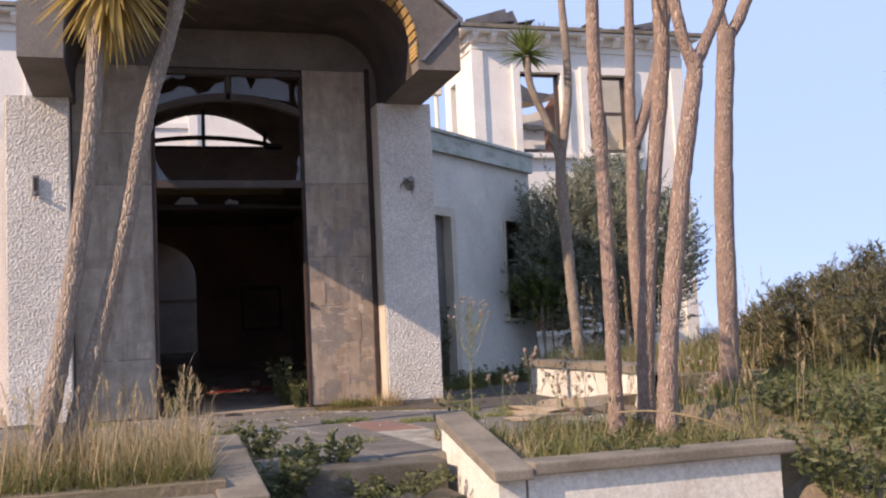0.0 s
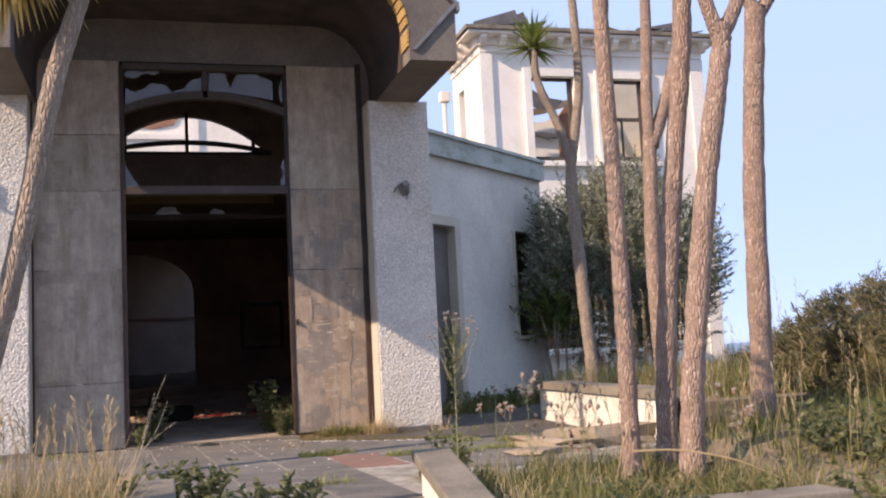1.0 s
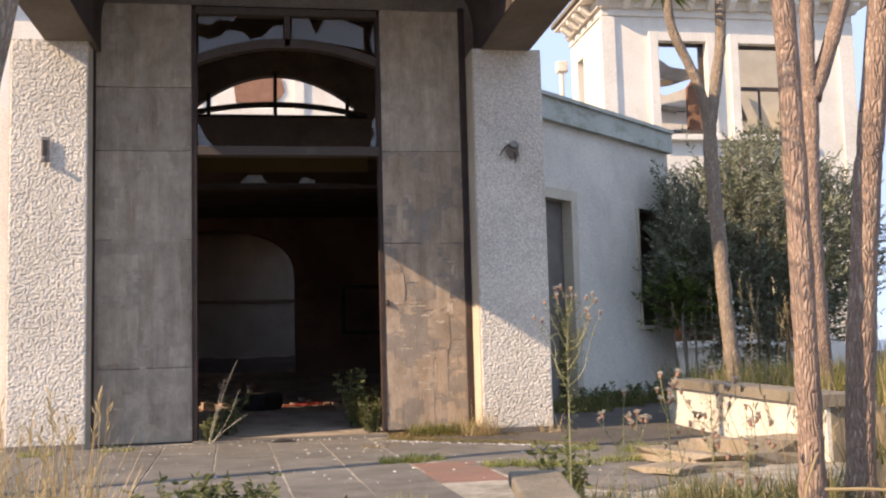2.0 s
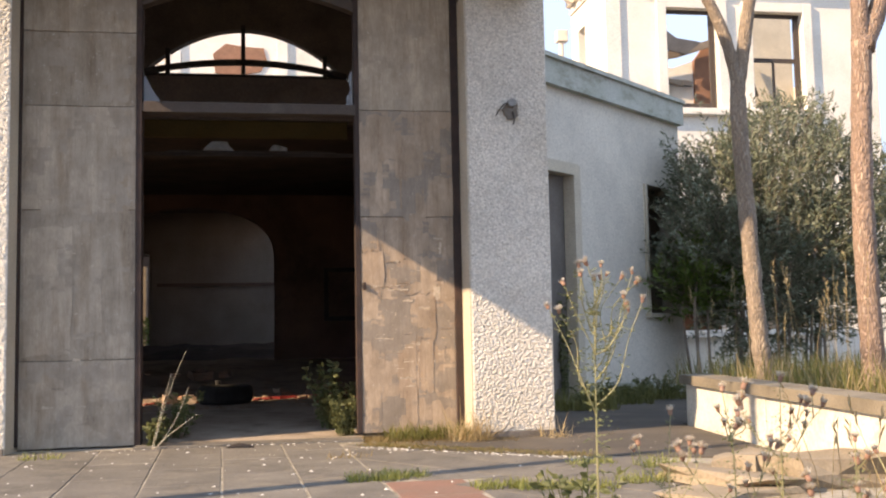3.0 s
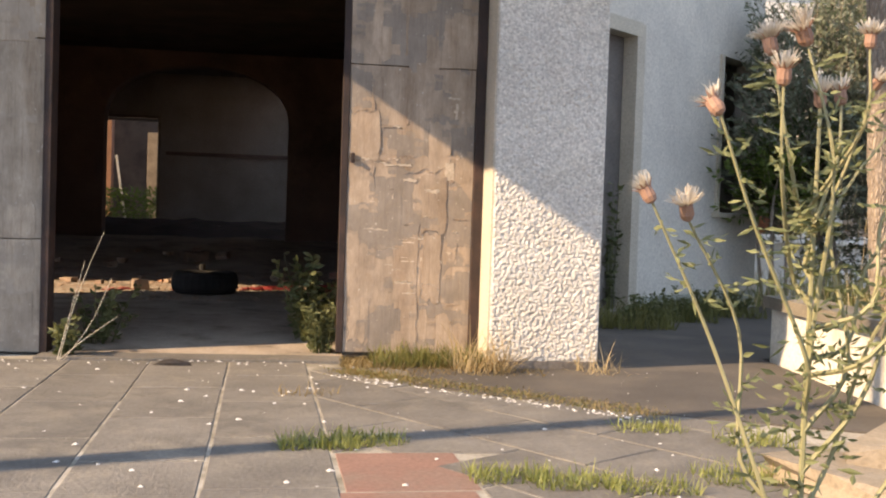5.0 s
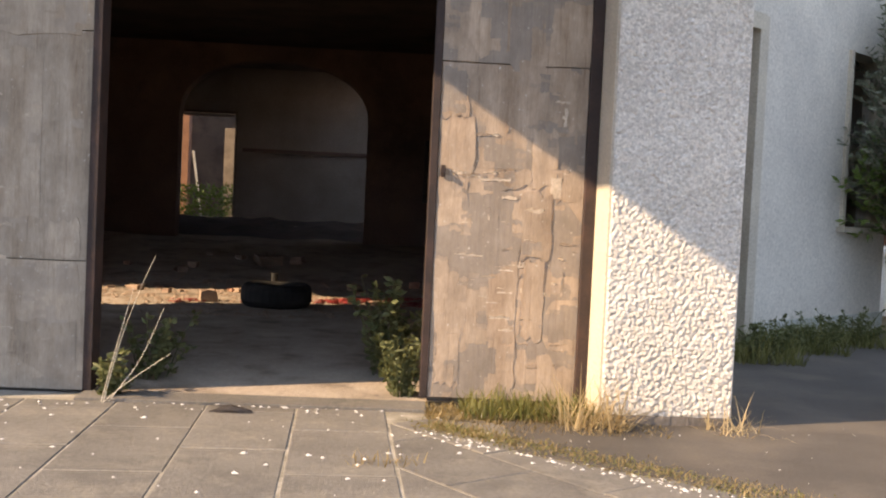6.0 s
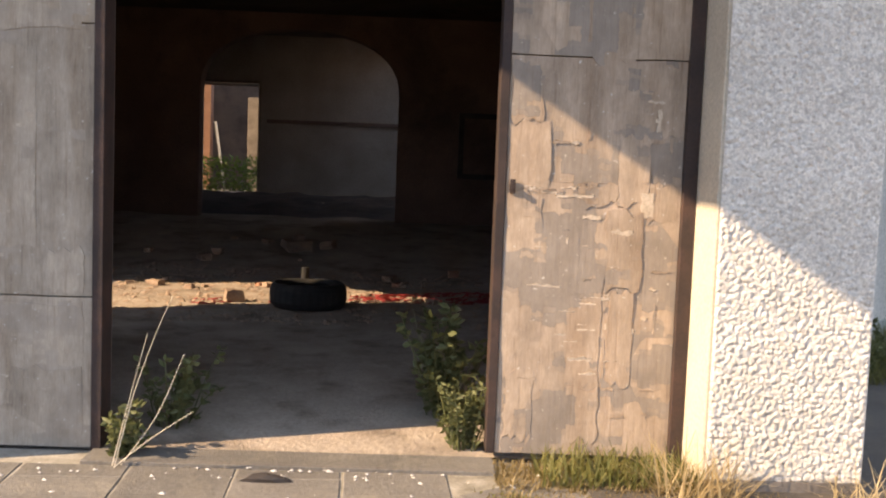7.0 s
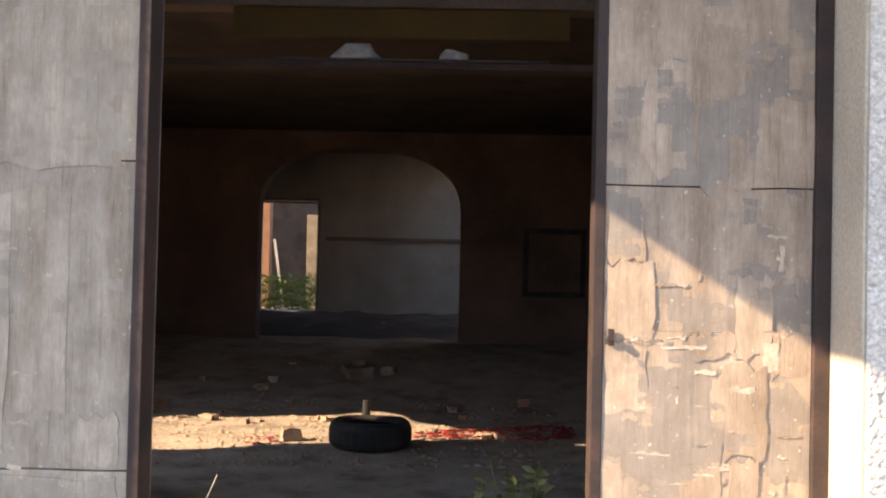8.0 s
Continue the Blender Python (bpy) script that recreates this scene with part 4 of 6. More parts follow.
for i in range(ns):
    a = 2 * math.pi * i / ns
    for r_, z_ in prof:
        dent = 0.006 * math.sin(3 * a)
        tread = -0.003 if (i % 2 and r_ > 0.3) else 0
        tv.append((-0.28 + (r_ + tread) * math.cos(a), 4.22 + (r_ + tread) * math.sin(a), z_ * (0.98 + dent * 3) - 0.005))
k = len(prof)
for i in range(ns):
    for j in range(k):
        tf.append((i * k + j, ((i + 1) % ns) * k + j, ((i + 1) % ns) * k + (j + 1) % k, i * k + (j + 1) % k))
raw("tread_and_sidewall", tv, tf, M_TYRE, tyre)

rng = random.Random(21)


def stone(name, at, size, mat, seed, label, category, group=""):
    r = random.Random(seed)
    bm = box(-size[0] / 2, size[0] / 2, -size[1] / 2, size[1] / 2, 0, size[2])
    bmesh.ops.subdivide_edges(bm, edges=bm.edges, cuts=1, use_grid_fill=True)
    for vert in bm.verts:
        vert.co += Vector((r.uniform(-1, 1) * size[0], r.uniform(-1, 1) * size[1], r.uniform(-1, 0.3) * size[2])) * 0.13
    bmesh.ops.transform(bm, matrix=Matrix.Translation(at) @ Matrix.Rotation(r.uniform(0, 6.3), 4, "Z") @ Matrix.Rotation(r.uniform(-0.15, 0.15), 4, "X"), verts=bm.verts)
    return tagged(part(name, bm, mat), label, category, group=group)


for i in range(44):
    x, y = rng.uniform(-2.6, 1.9), rng.choice((rng.uniform(4.6, 8.8), rng.uniform(4.5, 6.0)))
    s = rng.uniform(0.03, 0.13) * (0.7 if y < 6 else 1)
    stone("brick_fragment", (x, y, floor_height(x, y) - 0.01), (s * rng.uniform(1, 2), s, s * 0.7), rng.choice((M_RUBBLE, M_RUBBLE, M_RUBBLE, M_RUBBLE, M_BRICK)), i, "broken brick and plaster fragment on the floor", "rubble", "rubble in the hall")
stone("brick_fragment", (-0.80, 8.1, floor_height(-0.80, 8.1)), (0.32, 0.16, 0.13), M_RUBBLE, 77, "pale concrete block lying on the hall floor", "rubble")
stone("brick_fragment", (-0.45, 8.3, floor_height(-0.45, 8.3)), (0.26, 0.14, 0.09), M_RUBBLE, 78, "pale concrete block lying on the hall floor", "rubble")
stone("brick_fragment", (-0.92, 4.35, -0.03), (0.13, 0.12, 0.13), M_RUBBLE, 79, "upended broken brick near the tyre", "rubble")
post = empty("metal_stub", (-0.41, 5.2, 0))
tagged(post, "short black pipe stub standing on the floor", "pipe")
part("pipe", prism([(-0.41 + 0.035 * math.cos(a * math.pi / 5), 5.2 + 0.035 * math.sin(a * math.pi / 5)) for a in range(10)], "z", -0.03, 0.22), M_TYRE, post)
bag = Bag()
for i in range(3600):
    x, y = rng.uniform(-2.9, 1.8), rng.uniform(3.3, 7.0)
    s = 0.005 + 0.034 * rng.random() ** 3.0
    z = floor_height(x, y) + 0.002
    a = rng.uniform(0, 6.3)
    c, d = math.cos(a) * s, math.sin(a) * s
    bag.add([(x + c, y + d, z), (x - d, y + c, z), (x - c * 1.4, y - d * 1.4, z), (x + d, y - c, z), (x, y, z + s * 0.4)], [(0, 1, 4), (1, 2, 4), (2, 3, 4), (3, 0, 4)])
tagged(bag.make("floor_rubble", M_RUBBLE), "scattered plaster crumbs over the hall floor", "rubble", kind="stuff")
bag = Bag()
for i in range(230):
    x = rng.uniform(0.05, 1.4) if i < 200 else rng.uniform(-1.3, 0.0)
    y = 4.75 + 0.35 * (x - 0.2) + rng.uniform(-0.28, 0.30)
    s = 0.008 + 0.03 * rng.random() ** 2
    z = floor_height(x, y) + 0.008
    bag.add([(x - s * 2, y - s / 2, z), (x + s * 2, y - s / 3, z + 0.02), (x + s * 1.7, y + s / 2, z), (x - s * 2, y + s / 3, z + 0.01)], [(0, 1, 2, 3)])
tagged(bag.make("red_plastic_scraps", M_REDPAINT), "torn red plastic scraps on the hall floor", "litter", kind="stuff")


# ---- the side wing ----
def wing_line(t):
    return Vector((2.5, 2.08, 0)).lerp(Vector((5.65, 4.83, 0)), t)


def wing_slab(t0, t1, z0, z1, out=0.0, thick=0.22, steps=24):
    """A stretch of the wall, from its outer face inwards."""
    bm = bmesh.new()
    rows = []
    n = max(2, int(steps * (t1 - t0)) + 1)
    for k in range(n + 1):
        t = t0 + (t1 - t0) * k / n
        p = wing_line(t)
        d = (wing_line(min(1, t + 0.01)) - wing_line(max(0, t - 0.01))).normalized()
        nrm = Vector((d.y, -d.x, 0))
        a, b = p + nrm * out, p - nrm * thick
        rows.append([bm.verts.new((q.x, q.y, z)) for q, z in ((a, z0), (a, z1), (b, z1), (b, z0))])
    for r0, r1 in zip(rows, rows[1:]):
        for i in range(4):
            bm.faces.new((r0[i], r0[(i + 1) % 4], r1[(i + 1) % 4], r1[i]))
    bm.faces.new(rows[0])
    bm.faces.new(rows[-1][::-1])
    bmesh.ops.recalc_face_normals(bm, faces=bm.faces)
    return bm


tagged(part("wall_return", box(2.32, 2.5, 0.31, 2.0, -0.2, 3.36), M_WING), "short rendered wall joining the entrance and the wing", "wall", kind="structure")
wing = empty("wall_wing", (4.2, 3.9, 0))
tagged(wing, "single-storey side wing rendered in greying white", "wall", kind="structure")
D0, D1, W0, W1 = 0.171, 0.366, 0.754, 0.955
for t0, t1, z0, z1 in ((0, 1, 3.36, 3.46), (0, D0, 0.12, 3.36), (D0, D1, 2.55, 3.36), (D1, W0, 0.12, 3.36), (W0, W1, 0.12, 0.95), (W0, W1, 2.58, 3.36), (W1, 1, 0.12, 3.36)):
    part("wall_piece", wing_slab(t0, t1, z0, z1), M_WING, wing)
part("plinth", wing_slab(0, D0, -0.3, 0.12, 0.03), M_PARAPET, wing)
part("plinth", wing_slab(D1, 1, -0.3, 0.12, 0.03), M_PARAPET, wing)
part("parapet", wing_slab(0, 1, 3.46, 3.74, 0.09, 0.25), M_PARAPET, wing, "moss-stained parapet band")
part("coping", wing_slab(0, 1, 3.74, 3.79, 0.13, 0.28), M_PARAPET, wing)
tagged(part("ceiling_wing", prism([(2.52, 2.35), (5.48, 4.93), (5.48, 7.9), (2.6, 7.9)], "z", 3.28, 3.35), M_SOFFIT), "wing roof slab", "ceiling", kind="structure")
tagged(part("floor_wing", prism([(2.52, 2.35), (5.48, 4.93), (5.48, 7.9), (2.6, 7.9)], "z", -0.2, 0.02), M_FLOOR), "bare wing floor", "floor", kind="structure")

# closing walls added behind the wing so its window opening stays dark
tagged(part("wall_wing_north", box(2.6, 5.48, 7.905, 8.0, -0.2, 3.35), M_INNER), "plain inner rear wall of the wing", "wall", kind="structure")
tagged(part("wall_wing_east", box(5.485, 5.64, 4.99, 8.0, -0.2, 3.46), M_WING), "plain end wall of the wing", "wall", kind="structure")

sdoor = empty("side_door", (3.3, 2.9, 0))
tagged(sdoor, "narrow grey side door in a cream frame", "door")
part("frame_left", wing_slab(D0, D0 + 0.025, -0.05, 2.62, 0.045, 0.12), M_QUOIN, sdoor)
part("frame_right", wing_slab(D1 - 0.018, D1 + 0.014, -0.05, 2.62, 0.045, 0.12), M_QUOIN, sdoor)
part("frame_head", wing_slab(D0, D1, 2.50, 2.63, 0.05, 0.12), M_QUOIN, sdoor)
part("door_leaf", wing_slab(D0 + 0.025, D1 - 0.018, 0.02, 2.50, -0.10, 0.15), M_CONC, sdoor, "plain grey weathered door leaf")
part("threshold", wing_slab(D0, D1, -0.25, 0.02, 0.08, 0.2), M_CAP, sdoor)
win = empty("window_1", (5.6, 5.4, 0.9))
tagged(win, "open dark window hole with a cream frame", "window", kind="structure")
part("window_frame", wing_slab(W0, W0 + 0.014, 0.95, 2.58, 0.03, 0.12), M_QUOIN, win)
part("window_frame", wing_slab(W1 - 0.014, W1, 0.95, 2.58, 0.03, 0.12), M_QUOIN, win)
part("window_sill", wing_slab(W0 - 0.012, W1 + 0.012, 0.90, 0.95, 0.08, 0.2), M_QUOIN, win)


# ---- the ruined house ----
def house_block(name, x0, x1, y0, y1, windows, label, side_window=None, foot=-0.2):
    h = empty(name, ((x0 + x1) / 2, y0, 0))
    tagged(h, label, "house")
    top = 6.62
    yc = 10.0 if side_window else y1
    # front wall built round its openings
    xs = [x0] + [v for q in windows for v in q[:2]] + [x1]
    for a, b in zip(xs[::2], xs[1::2]):
        part("wall", box(a, b, y0, y0 + 0.3, foot, top), M_WHITE, h)
    for a, b, z0, z1 in windows:
        part("wall", box(a, b, y0 + 0.001, y0 + 0.299, z1, top), M_WHITE, h)
        if side_window:
            part("wall", box(a, b, y0 + 0.001, y0 + 0.299, foot, 0.72), M_WHITE, h)
            part("wall", box(a, b, y0 + 0.001, y0 + 0.299, 2.75, z0), M_WHITE, h)
            lower = empty("window", ((a + b) / 2, y0, 0.72))
            adopt(lower, h, "dark glassless ground-floor window opening with a cream surround")
            for bm in (box(a - 0.15, a, y0 - 0.06, y0 - 0.002, 0.70, 2.90, 0.012), box(b, b + 0.15, y0 - 0.06, y0 - 0.002, 0.70, 2.90, 0.012)):
                part("surround", bm, M_WHITE, lower)
            part("sill", box(a - 0.22, b + 0.22, y0 - 0.13, y0 + 0.1, 0.60, 0.70, 0.012), M_WHITE, lower)
        else:
            part("wall", box(a, b, y0 + 0.001, y0 + 0.299, foot, z0), M_WHITE, h)
        wdw = empty("window", ((a + b) / 2, y0, z0))
        adopt(wdw, h, "glassless window opening in a moulded white surround")
        for bm in (box(a - 0.17, a, y0 - 0.07, y0 - 0.002, z0 - 0.02, z1 + 0.17, 0.012), box(b, b + 0.17, y0 - 0.07, y0 - 0.002, z0 - 0.02, z1 + 0.17, 0.012),
                   box(a - 0.002, b + 0.002, y0 - 0.066, y0 - 0.003, z1, z1 + 0.165, 0.01)):
            part("surround", bm, M_WHITE, wdw)
        part("sill", box(a - 0.24, b + 0.24, y0 - 0.15, y0 + 0.1, z0 - 0.13, z0 - 0.022, 0.012), M_WHITE, wdw)
        part("sash_stile", box(b - 0.10, b - 0.02, y0 + 0.08, y0 + 0.13, z0, z1), M_BROWNFRAME, wdw)
        part("sash_head", box(a, b, y0 + 0.08, y0 + 0.13, z1 - 0.06, z1), M_BROWNFRAME, wdw)
        part("sash_rail", box(a, b - 0.10, y0 + 0.085, y0 + 0.125, z0 + 0.02, z0 + 0.10), M_BROWNFRAME, wdw)
        if a > 8:
            part("meeting_rail", box(a, b - 0.10, y0 + 0.085, y0 + 0.125, (z0 + z1) / 2, (z0 + z1) / 2 + 0.07), M_BROWNFRAME, wdw)
            part("sash_stile", box(a + 0.42, a + 0.46, y0 + 0.09, y0 + 0.12, z0 + 0.1, (z0 + z1) / 2), M_BROWNFRAME, wdw)
    # sides and back
    if side_window:
        a, b, z0, z1, sx = side_window
        for bm in (box(sx, sx + 0.3, y0 + 0.3, a, foot, top), box(sx, sx + 0.3, b, 10.0, foot, top), box(sx, sx + 0.3, 10.0, y1, foot, 5.0), box(sx, sx + 0.3, a, b, foot, z0), box(sx, sx + 0.3, a, b, z1, top)):
            part("wall", bm, M_WHITE, h)
        part("wall", box(x1 - 0.3, x1, y0 + 0.3, y1, foot, 5.4), M_WHITE, h)
    else:
        part("wall", box(x0, x0 + 0.3, y0 + 0.3, y1, foot, top), M_WHITE, h)
        part("wall", box(x1 - 0.3, x1, y0 + 0.3, y1, foot, top), M_WHITE, h)
    part("wall", box(x0 + 0.3, x1 - 0.3, y1 - 0.3, y1, foot, 5.6), M_BRICK, h, "bare brick rear wall")
    # corner pilasters
    for a, b in ((x0 - 0.04, x0 + 0.22), (x1 - 0.26, x1 + 0.04)):
        part("pilaster", box(a, b, y0 - 0.05, y0 - 0.002, foot, top - 0.02, 0.008), M_WHITE, h)
    # cornice with brackets
    part("frieze", box(x0 - 0.03, x1 + 0.03, y0 - 0.045, y0 + 0.302, top, top + 0.14), M_WHITE, h)
    for k, (out, za, zb) in enumerate(((0.34, 0.30, 0.36), (0.40, 0.36, 0.44))):
        part("cornice", box(x0 - out, x1 + out, y0 - out, y0 + 0.31, top + za, top + zb, 0.012), M_CAP if k else M_WHITE, h)
        part("cornice", box(x0 - out, x0 + 0.31, y0 + 0.312, yc, top + za, top + zb, 0.012), M_CAP if k else M_WHITE, h)
    part("frieze", box(x0 - 0.03, x0 + 0.302, y0 + 0.304, yc, top, top + 0.14), M_WHITE, h)
    part("bed_mould", box(x0 - 0.10, x1 + 0.10, y0 - 0.10, y0 + 0.30, top + 0.14, top + 0.302), M_WHITE, h)
    part("bed_mould", box(x0 - 0.10, x0 + 0.30, y0 + 0.302, yc, top + 0.14, top + 0.302), M_WHITE, h)
    n = int((x1 - x0) / 0.40)
    for k in range(n + 1):
        cx = x0 + (x1 - x0) * k / n
        part("bracket", prism([(y0 - 0.30, top + 0.298), (y0 - 0.30, top + 0.22), (y0 - 0.18, top + 0.12), (y0 - 0.101, top + 0.10), (y0 - 0.101, top + 0.298)], "x", cx - 0.06, cx + 0.06), M_WHITE, h)
    n = int((yc - y0) / 0.40)
    for k in range(1, n):
        cy = y0 + (yc - y0) * k / n
        part("bracket", prism([(x0 - 0.30, top + 0.298), (x0 - 0.30, top + 0.22), (x0 - 0.18, top + 0.12), (x0 - 0.101, top + 0.10), (x0 - 0.101, top + 0.298)], "y", cy - 0.06, cy + 0.06), M_WHITE, h)
    return h


house = house_block("ruined_house", 5.82, 10.65, 8.0, 13.6, [(6.84, 7.76, 4.45, 6.16), (8.38, 9.32, 4.45, 6.14)], "roofless white rendered house with a bracketed cornice", (9.2, 9.6, 4.3, 6.2, 5.82))
house_left = house_block("ruined_house", -12.0, -2.55, 8.0, 13.6, [(-6.2, -5.2, 4.45, 6.15)], "white rendered house wing behind the entrance", foot=3.51)

# fallen roof timbers and slates on the house
rng = random.Random(8)
timbers = empty("collapsed_roof", (8.3, 10, 5.5))
tagged(timbers, "collapsed roof timbers and slates inside the house walls", "roof")
for a, b, r in (((6.3, 10.4, 6.0), (7.9, 9.8, 5.3), 0.05), ((8.9, 9.4, 5.75), (9.5, 10.1, 5.2), 0.05), ((9.0, 9.6, 4.6), (9.2, 10.0, 6.0), 0.04)):
    a, b = Vector(a), Vector(b)
    bm = box(-r, r, -r * 0.6, r * 0.6, 0, (b - a).length)
    bmesh.ops.transform(bm, matrix=Matrix.Translation(a) @ (b - a).to_track_quat("Z", "Y").to_matrix().to_4x4(), verts=bm.verts)
    part("rafter", bm, M_TIMBER, timbers)
part("inner_partition", prism([(9.2, 2.0), (9.2, 5.3), (9.35, 5.6), (9.5, 6.9), (10.34, 7.0), (10.34, 2.0)], "y", 10.2, 10.32), M_QUOIN, timbers, "broken cream plaster partition")
part("inner_partition", prism([(7.6, 2.0), (7.6, 6.0), (8.2, 5.95), (8.62, 6.1), (8.62, 2.0)], "y", 11.0, 11.12), M_WHITE, timbers, "pale partition stump")
part("inner_partition", prism([(8.63, 2.0), (8.63, 6.1), (8.85, 6.4), (9.19, 6.55), (9.19, 2.0)], "y", 10.9, 11.02), M_BRICK, timbers, "broken orange plaster partition")
part("rafter", prism([(7.5, 6.12), (8.2, 6.25), (9.0, 6.5), (9.0, 6.36), (8.2, 6.10), (7.5, 5.98)], "y", 10.7, 10.8), M_TIMBER, timbers)
part("rafter", prism([(7.6, 5.72), (8.55, 5.66), (8.55, 5.56), (7.6, 5.62)], "y", 10.85, 10.95), M_SLATE, timbers)
part("roof_sheet", prism([(7.7, 6.22), (8.3, 6.1), (8.6, 6.35), (8.1, 6.42), (7.8, 6.62)], "y", 10.5, 10.54), M_SLATE, timbers)
for k in range(26):
    x = rng.uniform(5.8, 10.8)
    if rng.random() < 0.5:
        x = rng.choice((rng.uniform(5.8, 6.6), rng.uniform(9.2, 10.9)))
    bm = box(-0.2, 0.2, -0.14, 0.14, 0, 0.02)
    bmesh.ops.transform(bm, matrix=Matrix.Translation((x, rng.uniform(7.72, 8.25), 7.07 + rng.uniform(0, 0.09))) @ Matrix.Rotation(rng.uniform(-0.3, 0.3), 4, "Y") @ Matrix.Rotation(rng.uniform(-0.2, 0.3), 4, "X"), verts=bm.verts)
    part("slate", bm, M_SLATE, timbers)
for a, b in (((5.75, 8.0, 7.08), (6.6, 7.9, 7.32)), ((6.1, 8.3, 7.08), (6.9, 8.2, 7.40)), ((9.3, 8.1, 7.08), (10.2, 8.0, 7.25))):
    a, b = Vector(a), Vector(b)
    bm = box(-0.05, 0.05, -0.16, 0.16, 0, (b - a).length)
    bmesh.ops.transform(bm, matrix=Matrix.Translation(a) @ (b - a).to_track_quat("Z", "Y").to_matrix().to_4x4(), verts=bm.verts)
    part("rafter", bm, M_SLATE, timbers)
bag = Bag()
for k in range(260):
    bag.blade((rng.uniform(5.8, 10.8), rng.uniform(7.7, 8.2), 7.05), (rng.uniform(-0.4, 0.4), rng.uniform(-0.4, 0.2), 1), rng.uniform(0.06, 0.22), 0.015, rng)
tagged(bag.make("roof_weeds", M_GRASSG), "tufts of weeds growing along the cornice", "weeds", kind="stuff")

# drain pipe head on the recessed side
pipe = empty("rainwater_pipe", (5.7, 10.3, 3.6))
tagged(pipe, "white rainwater pipe with a hopper head on the house side", "pipe")
part("pipe", prism([(5.7 + 0.05 * math.cos(a * math.pi / 5), 10.3 + 0.05 * math.sin(a * math.pi / 5)) for a in range(10)], "z", 3.5, 6.2), M_WHITE, pipe)
part("hopper", box(5.60, 5.815, 10.2, 10.4, 6.2, 6.42, 0.02), M_WHITE, pipe)

# ---- planters ----
pl = empty("planter", (1.8, -6.0, -0.6))
tagged(pl, "low white-painted garden wall with stone coping, paint flaking", "planter")


def slanted(outline, bottom, tops):
    """A block on a four-cornered plan whose top slopes."""
    m = bmesh.new()
    lo_, hi_ = [m.verts.new((x, y, z)) for (x, y), z in zip(outline, bottom)], [m.verts.new((x, y, z)) for (x, y), z in zip(outline, tops)]
    m.faces.new(lo_[::-1])
    m.faces.new(hi_)
    for i_ in range(4):
        m.faces.new((lo_[i_], lo_[(i_ + 1) % 4], hi_[(i_ + 1) % 4], hi_[i_]))
    bmesh.ops.recalc_face_normals(m, faces=m.faces)
    return m


def coping_block(outline, bottom, tops):
    m = slanted(outline, bottom, tops)
    bmesh.ops.bevel(m, geom=m.edges[:], offset=0.012, segments=2, affect="EDGES", profile=0.6)
    return m


part("side_wall", slanted([(0.82, -6.56), (0.97, -6.56), (1.08, -5.10), (0.95, -5.10)], [-0.75] * 4, [-0.068, -0.068, 0.14, 0.14]), M_PLANTER, pl)
part("coping", coping_block([(0.775, -6.63), (0.995, -6.63), (1.135, -5.04), (0.915, -5.04)], [-0.066, -0.066, 0.142, 0.142], [-0.004, -0.004, 0.20, 0.20]), M_CAP, pl)
part("front_wall", box(0.985, 2.51, -6.56, -6.42, -0.75, -0.05), M_PLANTER, pl)
part("coping", box(1.0, 2.58, -6.62, -6.37, -0.048, 0.018, 0.012), M_CAP, pl)
part("end_wall", box(2.37, 2.512, -6.418, -5.2, -0.75, -0.07), M_CAP, pl, "bare rendered end wall")
tagged(part("soil", prism([(1.0, -6.42), (2.9, -6.42), (3.4, -4.2), (1.14, -4.2)], "z", -0.5, -0.06), M_EARTH), "dry planter soil", "soil", kind="structure")

pl2 = empty("planter", (-1.6, -5.9, -0.6))
tagged(pl2, "low garden wall with a worn stone kerb beside the steps", "planter")
part("side_wall", prism([(-6.6, -0.75), (-5.1, -0.75), (-5.1, 0.09), (-6.6, -0.08)], "x", -0.55, -0.40), M_PLANTER, pl2)
part("coping", coping_block([(-0.60, -6.66), (-0.36, -6.66), (-0.36, -5.06), (-0.60, -5.06)], [-0.079, -0.079, 0.092, 0.092], [-0.015, -0.015, 0.15, 0.15]), M_CAP, pl2)
part("front_wall", box(-3.6, -0.58, -6.62, -6.46, -0.75, -0.08), M_PLANTER, pl2)
part("coping", box(-3.6, -0.602, -6.68, -6.42, -0.078, -0.015, 0.012), M_CAP, pl2)
part("back_kerb", box(-3.6, -0.56, -5.0, -4.8, -0.3, 0.09, 0.012), M_CAP, pl2)
tagged(part("soil", box(-3.6, -0.55, -6.46, -5.0, -0.5, 0.04), M_EARTH), "dry planter soil", "soil", kind="structure")

pl3 = empty("planter", (3.5, -1.5, 0))
tagged(pl3, "long low white planter wall with worn coping", "planter")
part("wall", prism([(3.73, 0.24), (3.36, -3.3), (3.48, -3.3), (3.85, 0.24)], "z", -0.3, 0.29), M_CAP, pl3, "rough wall core")
for k in range(4):
    y0, y1 = 0.24 - 0.885 * k - 0.003, 0.24 - 0.885 * (k + 1) + 0.003
    x0, x1 = 3.70 + (y0 - 0.24) * 0.37 / 3.54, 3.70 + (y1 - 0.24) * 0.37 / 3.54
    d = 0.002 * (k % 2)
    part("panel", prism([(x0 - d, y0), (x1 - d, y1), (x1 + 0.028, y1), (x0 + 0.028, y0)], "z", -0.3, 0.288), M_PLANTER, pl3, "smooth white-painted wall panel")
part("coping", prism([(3.66, 0.29), (3.29, -3.34), (3.57, -3.34), (3.94, 0.29)], "z", 0.29, 0.365), M_CAP, pl3)
part("wall", prism([(3.86, 0.08), (6.4, 0.9), (6.4, 1.05), (3.85, 0.235)], "z", -0.3, 0.29), M_PLANTER, pl3)
